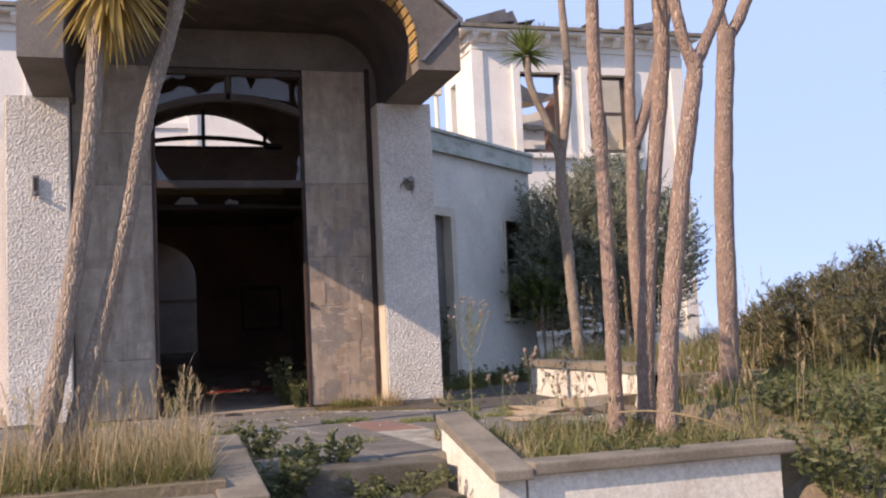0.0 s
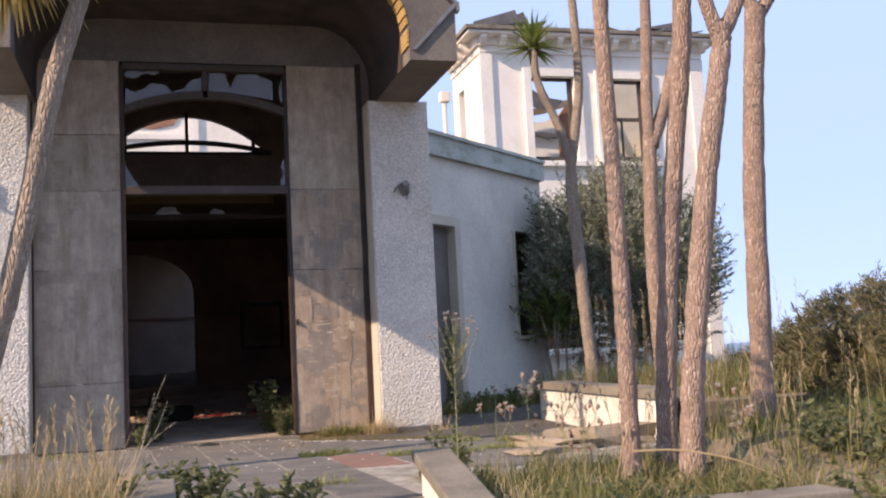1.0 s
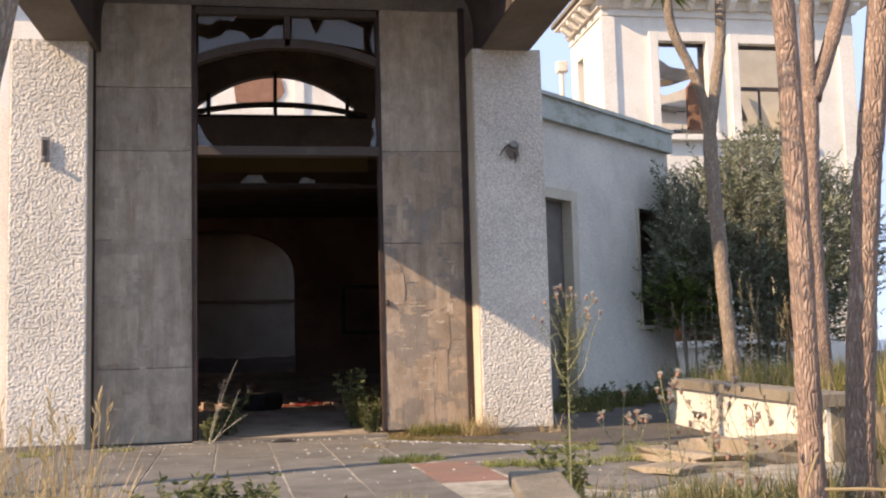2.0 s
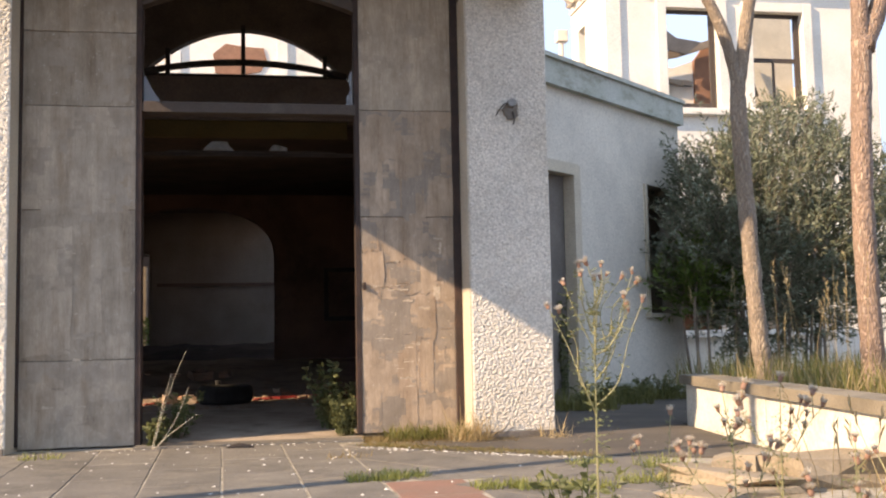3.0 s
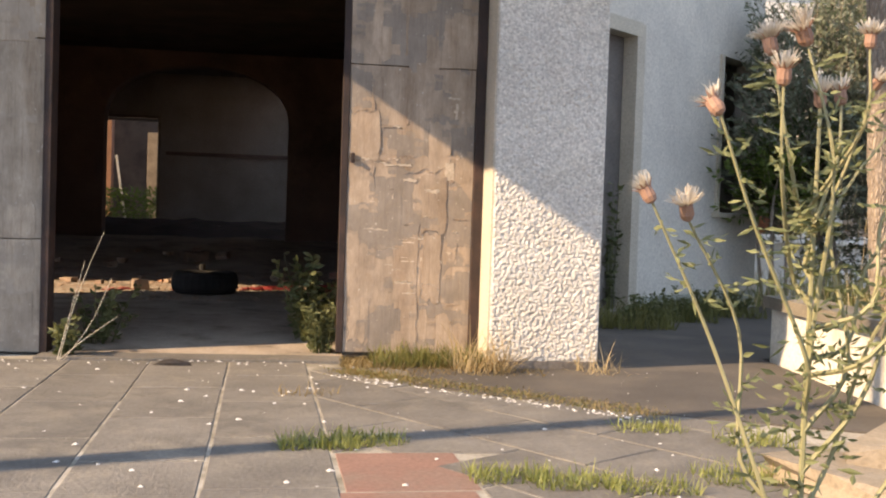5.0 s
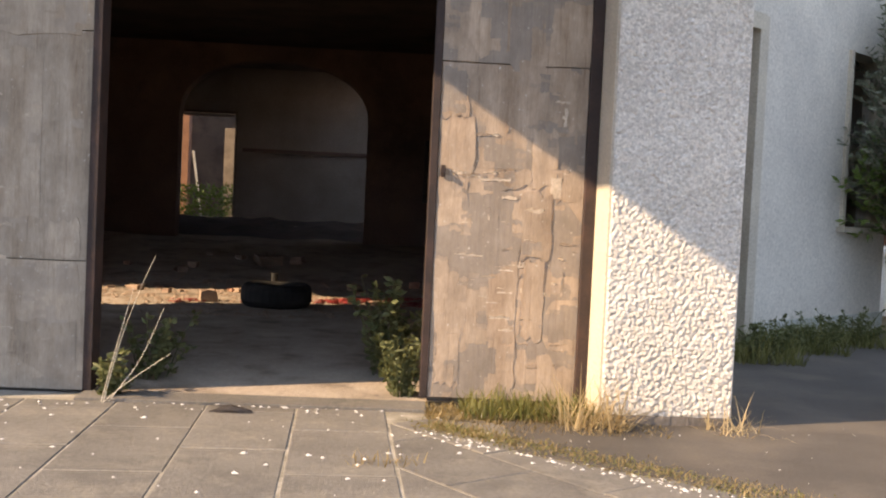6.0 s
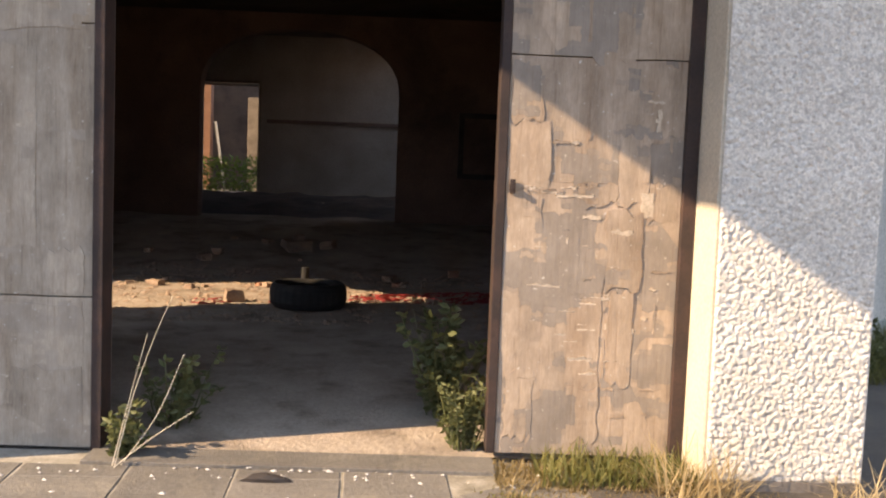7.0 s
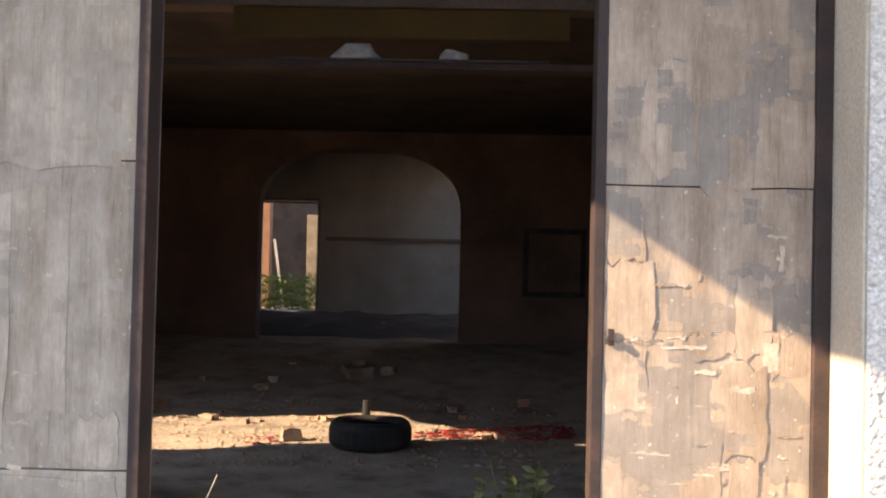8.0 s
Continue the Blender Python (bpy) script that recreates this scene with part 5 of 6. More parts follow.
tagged(part("soil", prism([(3.86, 0.09), (3.53, -3.6), (9.0, -3.6), (9.0, 2.0), (6.4, 0.9)], "z", -0.3, 0.26), M_EARTH), "dry planter soil", "soil", kind="structure")


# ---- trees ----
def palm_crown(at, count, length, seed, mat, spread=1.0, down=0.0, width=0.05):
    r = random.Random(seed)
    b = Bag()
    for k in range(count):
        a = r.uniform(0, 2 * math.pi)
        e = r.uniform(-0.5, 1.3) - down
        way = Vector((math.cos(a) * math.cos(e) * spread, math.sin(a) * math.cos(e) * spread, math.sin(e)))
        b.blade(Vector(at) + way * 0.04, way, length * r.uniform(0.7, 1.1), width * r.uniform(0.7, 1.2), r, 0.35 + 0.3 * r.random(), 5)
    return b


def palm(points, r0, r1, mat, label, forks=(), heads=(), seed=0):
    """A cabbage palm: a ringed trunk, its forks and its heads of blades."""
    t = empty("cabbage_palm", points[0])
    tagged(t, label, "palm tree", group="cabbage palms")
    r = random.Random(seed)
    line = smooth_line(points, 12)
    k = len(line)
    radii = [(r0 + (r1 - r0) * i / (k - 1)) * (1.25 - 0.25 * min(1, i / 6)) * (1 + 0.05 * r.uniform(-1, 1)) for i in range(k)]
    v, q = tube_data(line, radii, 16, 0.05, r)
    raw("trunk", v, q, mat, t, smooth=True)
    for f, ra, rb in forks:
        ln = smooth_line(f, 8)
        kk = len(ln)
        v, q = tube_data(ln, [(ra + (rb - ra) * i / (kk - 1)) * (1 + 0.05 * r.uniform(-1, 1)) for i in range(kk)], 12, 0.05, r)
        raw("limb", v, q, mat, t, smooth=True)
    for at, count, length, m, down in heads:
        palm_crown(at, count, length, r.randint(0, 999), m, 1.0, down).make("crown", m, t, kind="stuff")
    return t


def drawn(points, k, about):
    """Points moved towards or away from a spot by a factor."""
    c = Vector(about)
    return [tuple(c + (Vector(p) - c) * k) for p in points]


P = "slender cabbage palm, bare ribbed trunk"
palm([(2.17, -5.2, -0.12), (2.18, -5.2, 0.6), (2.18, -5.2, 1.65), (2.17, -5.2, 2.76), (2.24, -5.2, 3.9)], 0.054, 0.044, M_BARK, P,
     heads=[((2.24, -5.2, 3.9), 120, 0.75, M_PALM, 0.2)], seed=1)
palm(drawn([(2.22, -5.5, -0.06), (2.25, -5.5, 0.5), (2.34, -5.5, 1.33), (2.50, -5.5, 2.4), (2.52, -5.5, 2.95), (2.5, -5.5, 4.1)], 1.09, (-0.3, -10.0, 0.7)), 0.063, 0.054, M_BARK, P,
     heads=[((2.75, -5.1, 4.4), 120, 0.75, M_PALM, 0.2)], seed=2)
FORK = (0.825, (-0.5, -10.7, 0.72))
palm(drawn([(2.99, -4.4, -0.3), (3.06, -4.4, 0.5), (3.27, -4.4, 1.8), (3.46, -4.4, 2.72), (3.48, -4.4, 2.95)], *FORK), 0.068, 0.055, M_BARK, P + ", forked in two",
     [(drawn([(3.47, -4.4, 2.85), (3.37, -4.4, 3.15), (3.31, -4.4, 3.65), (3.33, -4.4, 4.5)], *FORK), 0.046, 0.038), (drawn([(3.48, -4.4, 2.85), (3.63, -4.4, 3.12), (3.81, -4.4, 3.5), (4.0, -4.4, 4.2)], *FORK), 0.046, 0.038)],
     [(drawn([(3.33, -4.4, 4.5)], *FORK)[0], 100, 0.65, M_PALM, 0.2), (drawn([(4.0, -4.4, 4.2)], *FORK)[0], 100, 0.65, M_PALM, 0.2)], seed=3)
NEAR = (0.92, (-0.5, -10.7, 0.7))
palm(drawn([(4.34, -3.2, 0.0), (4.36, -3.2, 0.6), (4.43, -3.2, 2.1), (4.56, -3.2, 3.4), (4.58, -3.2, 3.55)], *NEAR), 0.090, 0.074, M_BARK, P + ", forked in two",
     [(drawn([(4.57, -3.2, 3.45), (4.51, -3.2, 3.75), (4.53, -3.2, 4.25), (4.55, -3.2, 5.1)], *NEAR), 0.056, 0.045), (drawn([(4.58, -3.2, 3.45), (4.76, -3.2, 3.72), (4.93, -3.2, 4.15), (5.07, -3.2, 5.0)], *NEAR), 0.056, 0.045)],
     [(drawn([(4.55, -3.2, 5.1)], *NEAR)[0], 90, 0.75, M_PALM, 0.2), (drawn([(5.07, -3.2, 5.0)], *NEAR)[0], 90, 0.75, M_PALM, 0.2)], seed=4)
GREY = (0.82, (0.2, -8.5, 0.75))
palm(drawn([(5.02, 1.5, -0.05), (5.02, 1.5, 0.1), (4.95, 1.5, 0.9), (4.86, 1.5, 2.6), (4.86, 1.5, 3.3)], *GREY), 0.076, 0.062, M_BARKG, "grey cabbage palm forked into two limbs, with green heads",
     [(drawn([(4.86, 1.5, 3.2), (4.72, 1.5, 3.7), (4.46, 1.5, 4.3), (4.42, 1.5, 4.75)], *GREY), 0.052, 0.041), (drawn([(4.87, 1.5, 3.2), (4.98, 1.5, 3.8), (5.06, 1.5, 4.5), (5.0, 1.5, 6.3)], *GREY), 0.058, 0.045)],
     [(drawn([(4.40, 1.5, 4.78)], *GREY)[0], 110, 0.40, M_PALM, -0.2), (drawn([(5.0, 1.5, 6.3)], *GREY)[0], 110, 0.5, M_PALM, 0.1)], seed=5)
BACK = (1.157, (-0.2, -10.0, 0.7))
palm(drawn([(3.72, -2.65, 0.15), (3.72, -2.65, 0.6), (3.71, -2.65, 1.55), (3.76, -2.65, 2.5)], *BACK), 0.082, 0.069, M_BARK, P + ", forked low",
     [(drawn([(3.75, -2.65, 2.42), (3.76, -2.65, 2.9), (3.80, -2.65, 3.5), (3.84, -2.65, 4.6)], *BACK), 0.063, 0.052), (drawn([(3.77, -2.65, 2.42), (3.98, -2.65, 2.95), (4.2, -2.65, 3.7), (4.4, -2.65, 4.8)], *BACK), 0.070, 0.058)],
     [(drawn([(3.84, -2.65, 4.6)], *BACK)[0], 100, 0.8, M_PALM, 0.2), (drawn([(4.4, -2.65, 4.8)], *BACK)[0], 100, 0.8, M_PALM, 0.2)], seed=6)
palm([(8.52, -1.6, 0.1), (8.5, -1.6, 1.5), (8.47, -1.6, 3.3)], 0.12, 0.09, M_BARK, P + " behind the gorse", heads=[((8.47, -1.6, 3.42), 170, 0.62, M_PALM, 0.1)], seed=12)
palm([(-5.3, -4.3, -0.7), (-5.25, -4.3, 1.5), (-5.2, -4.3, 4.0), (-5.2, -4.3, 6.2)], 0.09, 0.06, M_BARK, P + " beside the house front", heads=[((-5.2, -4.3, 6.3), 120, 0.75, M_PALM, 0.1)], seed=13)
LL = "leaning grey cabbage palm with a skirt of dead yellow leaves"
palm([(-1.50, -5.8, -0.02), (-1.45, -5.8, 0.2), (-1.31, -5.8, 0.87), (-1.17, -5.8, 1.91), (-1.13, -5.8, 2.55), (-1.10, -5.8, 2.9)], 0.060, 0.042, M_BARKG, LL,
     heads=[((-1.08, -5.8, 3.0), 150, 0.6, M_PALM, 0.0), ((-1.06, -5.8, 2.85), 190, 0.55, M_PALMDRY, 1.2)], seed=7)
palm([(-1.38, -5.75, -0.02), (-1.31, -5.75, 0.2), (-1.06, -5.75, 1.11), (-0.89, -5.75, 1.95), (-0.84, -5.75, 2.15), (-0.70, -5.75, 2.64), (-0.62, -5.75, 3.2)], 0.054, 0.040, M_BARKG, LL,
     heads=[((-0.60, -5.75, 3.25), 130, 0.6, M_PALM, 0.0)], seed=8)


def bush(name, centre, size, leaves, length, width, mat, label, seed, stems=14, gap=0.35, inner=0.25, twig=(0.18, 0.42), core=None):
    """A shrub: stems, and leaves set in clumps along twigs with an uneven outline."""
    r = random.Random(seed)
    t = empty(name, (centre[0], centre[1], 0))
    tagged(t, label, "shrub")
    b, s = Bag(), Bag()
    c = Vector(centre)
    twigs = int(leaves / 22)
    for k in range(twigs):
        while True:
            d = Vector((r.uniform(-1, 1), r.uniform(-1, 1), r.uniform(-1, 1)))
            if inner < d.length < 1:
                break
        edge = 1 + 0.28 * noise.noise(d.normalized() * 2.2 + Vector((seed, 0, 0)))
        p = c + Vector((d.x * size[0], d.y * size[1], d.z * size[2])) * edge
        if noise.noise(p * 1.4 + Vector((0, seed, 0))) < -gap:
            continue
        way = (d + Vector((0, 0, 0.7)) + Vector((r.uniform(-0.5, 0.5), r.uniform(-0.5, 0.5), 0))).normalized()
        ln = r.uniform(*twig)
        s.add(*tube_data([p - way * ln * 0.4, p + way * ln], [0.004, 0.002], 3))
        for i in range(22):
            q = p + way * ln * (i / 21 * 1.3 - 0.35)
            b.leaf(q, way * 0.6 + Vector((r.uniform(-1, 1), r.uniform(-1, 1), r.uniform(-0.6, 0.8))), length * r.uniform(0.6, 1.2), width * r.uniform(0.7, 1.2), r)
    for k in range(stems):
        a = r.uniform(0, 6.28)
        foot = Vector((c.x + math.cos(a) * size[0] * 0.35, c.y + math.sin(a) * size[1] * 0.35, 0.05))
        top = c + Vector((math.cos(a) * size[0] * r.uniform(0.3, 0.8), math.sin(a) * size[1] * 0.6, size[2] * r.uniform(0.0, 0.6)))
        s.tube(smooth_line([foot, foot.lerp(top, 0.5) + Vector((r.uniform(-0.1, 0.1), r.uniform(-0.1, 0.1), 0.15)), top], 4), 0.022, 0.008)
    b.make("foliage", mat, t, kind="stuff")
    s.make("stemwork", M_BARKG, t, kind="stuff")
    # added solid core that stops light coming through the foliage
    if core:
        bm = bmesh.new()
        bmesh.ops.create_icosphere(bm, subdivisions=4, radius=1)
        for vert in bm.verts:
            e = 0.84 * (1 + 0.28 * noise.noise(vert.co.normalized() * 2.2 + Vector((seed, 0, 0)))) + 0.05 * noise.noise(vert.co * 9)
            vert.co = c + Vector((vert.co.x * size[0], vert.co.y * size[1], vert.co.z * size[2])) * e
        part("light_blocking_core", bm, core, t)
    return t


bush("olive_shrub", (6.65, 4.1, 1.95), (1.65, 1.1, 1.52), 60000, 0.085, 0.024, M_OLIVE, "large grey-green shrub with narrow leaves against the house wall", 3, 14, 0.55)
bush("leafy_shrub", (5.5, 4.0, 1.35), (0.42, 0.4, 0.5), 3500, 0.09, 0.035, M_BRIGHT, "smaller fresh green shrub below the grey-green one", 6, 4)
bush("gorse_bush", (6.72, -3.29, 0.22), (2.3, 1.97, 1.02), 110000, 0.075, 0.011, M_GORSE, "big rounded dark gorse bush on the slope", 9, 4, 0.9, 0.84, (0.05, 0.16), M_GORSE)


# ---- grasses and weeds ----
def grass(name, area, count, height, mat, label, seed, width=0.006, lean=0.35, base=None, droop=0.4, clump=0.0):
    """Blades standing on a four-cornered patch (x0, x1, y0, y1)."""
    r = random.Random(seed)
    b = Bag()
    x0, x1, y0, y1 = area
    made = 0
    while made < count:
        x, y = r.uniform(x0, x1), r.uniform(y0, y1)
        if clump and noise.noise((x * 2.2, y * 2.2, seed)) < clump - 0.3:
            made += 0.2
            continue
        made += 1
        z = base(x, y) if base else 0
        b.blade((x, y, z), (r.gauss(0, lean), r.gauss(0, lean), 1), height * r.uniform(0.4, 1.1), width * r.uniform(0.7, 1.4), r, droop * r.random(), 4)
    return tagged(b.make(name, mat), label, "grass", kind="stuff")


def seed_grass(name, area, count, height, label, seed, base):
    """Tall dry stalks with thin drooping seed heads."""
    r = random.Random(seed)
    b = Bag()
    x0, x1, y0, y1 = area
    for k in range(count):
        x, y = r.uniform(x0, x1), r.uniform(y0, y1)
        h = height * r.uniform(0.6, 1.1)
        dx, dy = r.gauss(0, 0.12) * h, r.gauss(0, 0.12) * h
        z = base(x, y)
        p = [(x, y, z), (x + dx * 0.3, y + dy * 0.3, z + h * 0.5), (x + dx, y + dy, z + h)]
        b.tube(p, 0.0022, 0.0012, 3)
        for i in range(7):
            t = 0.8 + 0.2 * i / 6
            q = Vector((x + dx * t, y + dy * t, z + h * t))
            b.leaf(q, (r.uniform(-0.5, 0.5) + dx * 2, r.uniform(-0.5, 0.5), 0.9), 0.045, 0.008, r)
    return tagged(b.make(name, M_GRASSY), label, "grass", kind="stuff")


def bed(x, y):
    return -0.07


def left_bed(x, y):
    return 0.03


def rear_bed(x, y):
    return 0.25


grass("planter_grass", (1.1, 2.75, -6.4, -4.3), 5200, 0.20, M_GRASSG, "thin green and straw grass filling the planter", 31, 0.006, 0.55, bed, 0.9, 0.15)
grass("planter_dry_grass", (1.1, 3.2, -6.4, -4.3), 1300, 0.26, M_GRASSY, "dry straw-coloured grass in the planter", 32, 0.005, 0.6, bed, 1.0, 0.3)
seed_grass("tall_dry_grass", (2.2, 3.3, -5.9, -4.3), 55, 0.6, "tall dry seeding grass among the palms", 33, bed)
grass("left_planter_grass", (-3.4, -0.6, -6.4, -5.05), 4200, 0.17, M_GRASSG, "green grass in the planter under the leaning palms", 34, 0.006, 0.55, left_bed, 0.9, 0.15)
grass("left_planter_dry_grass", (-2.6, -0.6, -6.3, -5.05), 2100, 0.34, M_GRASSY, "dry straw-coloured grass under the leaning palms", 35, 0.005, 0.5, left_bed, 1.1)
grass("left_front_dry_grass", (-1.5, -0.62, -6.35, -5.1), 600, 0.44, M_GRASSY, "dry straw grass beside the steps", 135, 0.005, 0.32, left_bed, 0.7)
grass("left_front_grass", (-1.6, -0.62, -6.35, -5.1), 1200, 0.24, M_GRASSG, "green grass among the straw beside the steps", 136, 0.006, 0.45, left_bed, 0.8)
seed_grass("tall_left_grass", (-1.6, -0.62, -6.0, -5.05), 60, 0.5, "tall dry seeding grass under the leaning palms", 36, left_bed)
grass("rear_bed_grass", (3.85, 6.2, -3.4, 1.0), 5000, 0.32, M_GRASSG, "green grass in the long planter bed", 37, 0.008, 0.35, rear_bed, 0.5)
grass("rear_bed_dry_grass", (3.8, 6.0, -3.4, 1.0), 1500, 0.34, M_GRASSY, "dry grass in the long planter bed", 38, 0.007, 0.35, rear_bed, 0.6)
seed_grass("tall_rear_grass", (4.0, 5.6, -2.3, 0.9), 60, 0.95, "tall dry seeding grass in the long planter bed", 39, rear_bed)
grass("slope_grass", (2.7, 5.6, -7.2, -3.6), 4200, 0.17, M_GRASSG, "rough grass on the slope beside the planter", 40, 0.009, 0.4, ground_height, 0.6)
seed_grass("tall_slope_grass", (2.8, 5.2, -6.0, -3.6), 50, 0.5, "tall dry grass on the slope", 41, ground_height)
grass("far_grass", (7.0, 22.0, 1.5, 12.0), 5000, 0.5, M_GRASSY, "dry rank grass in the field beyond the garden", 42, 0.02, 0.3, ground_height, 0.4)


def weed_clump(name, at, radius, height, leaves, mat, label, seed, leaf=0.05):
    r = random.Random(seed)
    t = empty(name, at)
    tagged(t, label, "weeds")
    b, s = Bag(), Bag()
    for k in range(max(4, leaves // 18)):
        a, d = r.uniform(0, 6.28), radius * r.random() ** 0.6
        foot = Vector(at) + Vector((math.cos(a) * d * 0.4, math.sin(a) * d * 0.4, 0))
        top = Vector(at) + Vector((math.cos(a) * d, math.sin(a) * d, height * r.uniform(0.4, 1.0)))
        line = smooth_line([foot, foot.lerp(top, 0.5) + Vector((0, 0, 0.08 * height)), top], 4)
        s.tube(line, 0.004, 0.002, 4)
        for i in range(18):
            p = line[min(len(line) - 1, 1 + int(r.random() * (len(line) - 1)))]
            b.leaf(p, (r.uniform(-1, 1), r.uniform(-1, 1), r.uniform(-0.3, 0.7)), leaf * r.uniform(0.6, 1.3), leaf * 0.5 * r.uniform(0.7, 1.2), r)
    b.make("foliage", mat, t, kind="stuff")
    s.make("stemwork", M_WEED, t, kind="stuff")
    return t


def terrace(x, y):
    return TOP - 0.01


grass("verge_moss", (0.95, 2.05, -0.62, -0.36), 2600, 0.038, M_MOSS, "orange-brown dry moss and grass along the panel foot", 51, 0.006, 0.7, terrace, 1.0)
grass("verge_moss", (0.93, 1.75, -0.40, -0.02), 3000, 0.06, M_MOSS, "orange-brown dry moss and grass along the panel foot", 52, 0.006, 0.7, terrace, 1.0)
grass("verge_grass", (1.1, 1.75, -0.36, -0.03), 900, 0.15, M_GRASSG, "green grass tufts at the foot of the boarded panel", 53, 0.007, 0.5, terrace, 0.8)
grass("verge_straw", (1.55, 1.85, -0.55, -0.30), 220, 0.32, M_GRASSY, "bleached straw tuft against the pillar", 54, 0.005, 0.7, terrace, 1.2)
grass("verge_straw", (2.25, 2.5, -0.55, -0.35), 60, 0.22, M_GRASSY, "bleached straw tuft against the pillar", 55, 0.005, 0.8, terrace, 1.2)
for k, (x, y, n, h) in enumerate(((0.75, -1.2, 60, 0.07), (0.80, -2.26, 420, 0.085), (0.98, -2.2, 380, 0.07), (1.42, -2.72, 360, 0.07), (1.62, -2.8, 360, 0.075), (1.85, -2.86, 300, 0.07), (2.15, -1.95, 260, 0.07), (2.2, -2.75, 260, 0.09),
                                  (2.5, -2.2, 200, 0.10), (2.7, -2.7, 180, 0.12), (-1.3, -0.6, 120, 0.08), (0.62, -4.2, 90, 0.10), (-0.2, -4.7, 130, 0.12), (-1.9, -0.75, 150, 0.10))):
    grass("paving_tuft", (x - 0.14, x + 0.14, y - 0.09, y + 0.09), n, h, M_TUFT if k else M_MOSS, "small grass tuft growing in the paving joints", 60 + k, 0.005, 0.6, terrace, 0.9)
for k, area in enumerate(((3.0, 3.7, 1.85, 2.6), (3.6, 4.3, 2.45, 3.2), (4.2, 5.0, 3.0, 3.8))):
    grass("side_passage_grass", area, 700, 0.24, M_GRASSG, "rough grass growing along the foot of the side wing", 90 + k, 0.008, 0.45, terrace, 0.8)
    weed_clump("weed_clump", ((area[0] + area[1]) / 2 + 0.1, (area[2] + area[3]) / 2, TOP), 0.35, 0.3, 420, M_WEED, "dark weeds in the shaded side passage", 93 + k, 0.05)


weed_clump("weed_clump", (0.82, 0.14, -0.04), 0.14, 0.32, 620, M_WEED, "leafy weed growing inside the door jamb", 1, 0.036)
weed_clump("weed_clump", (0.76, 0.7, -0.02), 0.26, 0.55, 700, M_WEED, "dark leafy weeds just inside the opening", 2, 0.06)
weed_clump("weed_clump", (-0.62, -0.12, -0.06), 0.14, 0.22, 260, M_WEED, "low green weed at the foot of the grey panel", 3, 0.05)
weed_clump("weed_clump", (-0.52, 0.35, -0.02), 0.24, 0.34, 360, M_WEED, "dark weeds beside the door jamb", 4, 0.05)
weed_clump("weed_clump", (0.15, -5.2, -0.10), 0.34, 0.24, 520, M_WEED, "bramble-like weeds spreading over the steps", 5, 0.05)
weed_clump("weed_clump", (0.45, -5.7, -0.25), 0.4, 0.2, 620, M_WEED, "bramble-like weeds spreading over the steps", 7, 0.045)
weed_clump("weed_clump", (0.1, -6.3, -0.5), 0.35, 0.22, 520, M_WEED, "bramble-like weeds spreading over the steps", 8, 0.045)
weed_clump("weed_clump", (-0.15, -5.6, -0.2), 0.25, 0.26, 420, M_WEED, "bramble-like weeds against the step kerb", 6, 0.05)
for k, (x, y, z, h) in enumerate(((3.0, -6.6, -0.4, 0.55), (3.5, -6.2, -0.2, 0.55), (4.0, -6.4, -0.3, 0.6), (4.4, -5.8, -0.1, 0.5), (3.4, -5.6, -0.1, 0.45))):
    weed_clump("bramble", (x, y, z), 0.5, h, 900, M_WEED, "tangled dark green bramble on the slope", 20 + k, 0.06)
weed_clump("weed_clump", (3.45, 3.0, 0.0), 0.12, 1.2, 200, M_WEED, "thin tall dark weed in front of the side wing", 30, 0.07)
for k, (x, y) in enumerate(((1.5, -6.1), (1.9, -5.8), (2.3, -6.2), (2.45, -5.3), (1.75, -6.3))):
    weed_clump("weed_clump", (x, y, -0.12), 0.3, 0.2, 420, M_WEED, "low dark weeds among the planter grass", 70 + k, 0.035)
weed_clump("weed_clump", (1.35, -4.4, -0.1), 0.2, 0.35, 380, M_WEED, "leafy weed at the planter edge", 31, 0.05)

for k, (x, y) in enumerate(((-0.72, -5.25), (-0.45, -4.85), (-0.2, -4.75))):
    weed_clump("weed_clump", (x, y, -0.03), 0.22, 0.22, 380, M_WEED, "low green weeds at the planter kerb", 80 + k, 0.045)

# bare stalks leaning out of the weed by the left jamb
stalks = empty("bare_stalks", (-0.6, -0.2, -0.05))
tagged(stalks, "bare bleached plant stalks leaning by the door jamb", "plant")
for pts in ([(-0.60, -0.22, -0.05), (-0.52, -0.25, 0.25), (-0.43, -0.28, 0.50), (-0.36, -0.30, 0.66)], [(-0.61, -0.22, -0.05), (-0.55, -0.22, 0.2), (-0.47, -0.24, 0.5)],
            [(-0.60, -0.24, -0.05), (-0.45, -0.28, 0.08), (-0.27, -0.32, 0.21)], [(-0.58, -0.2, -0.05), (-0.45, -0.15, 0.15), (-0.35, -0.12, 0.40)]):
    b = Bag()
    b.tube(smooth_line(pts, 5), 0.0026, 0.0012, 5)
    b.make("stalk", M_STRAW, stalks)


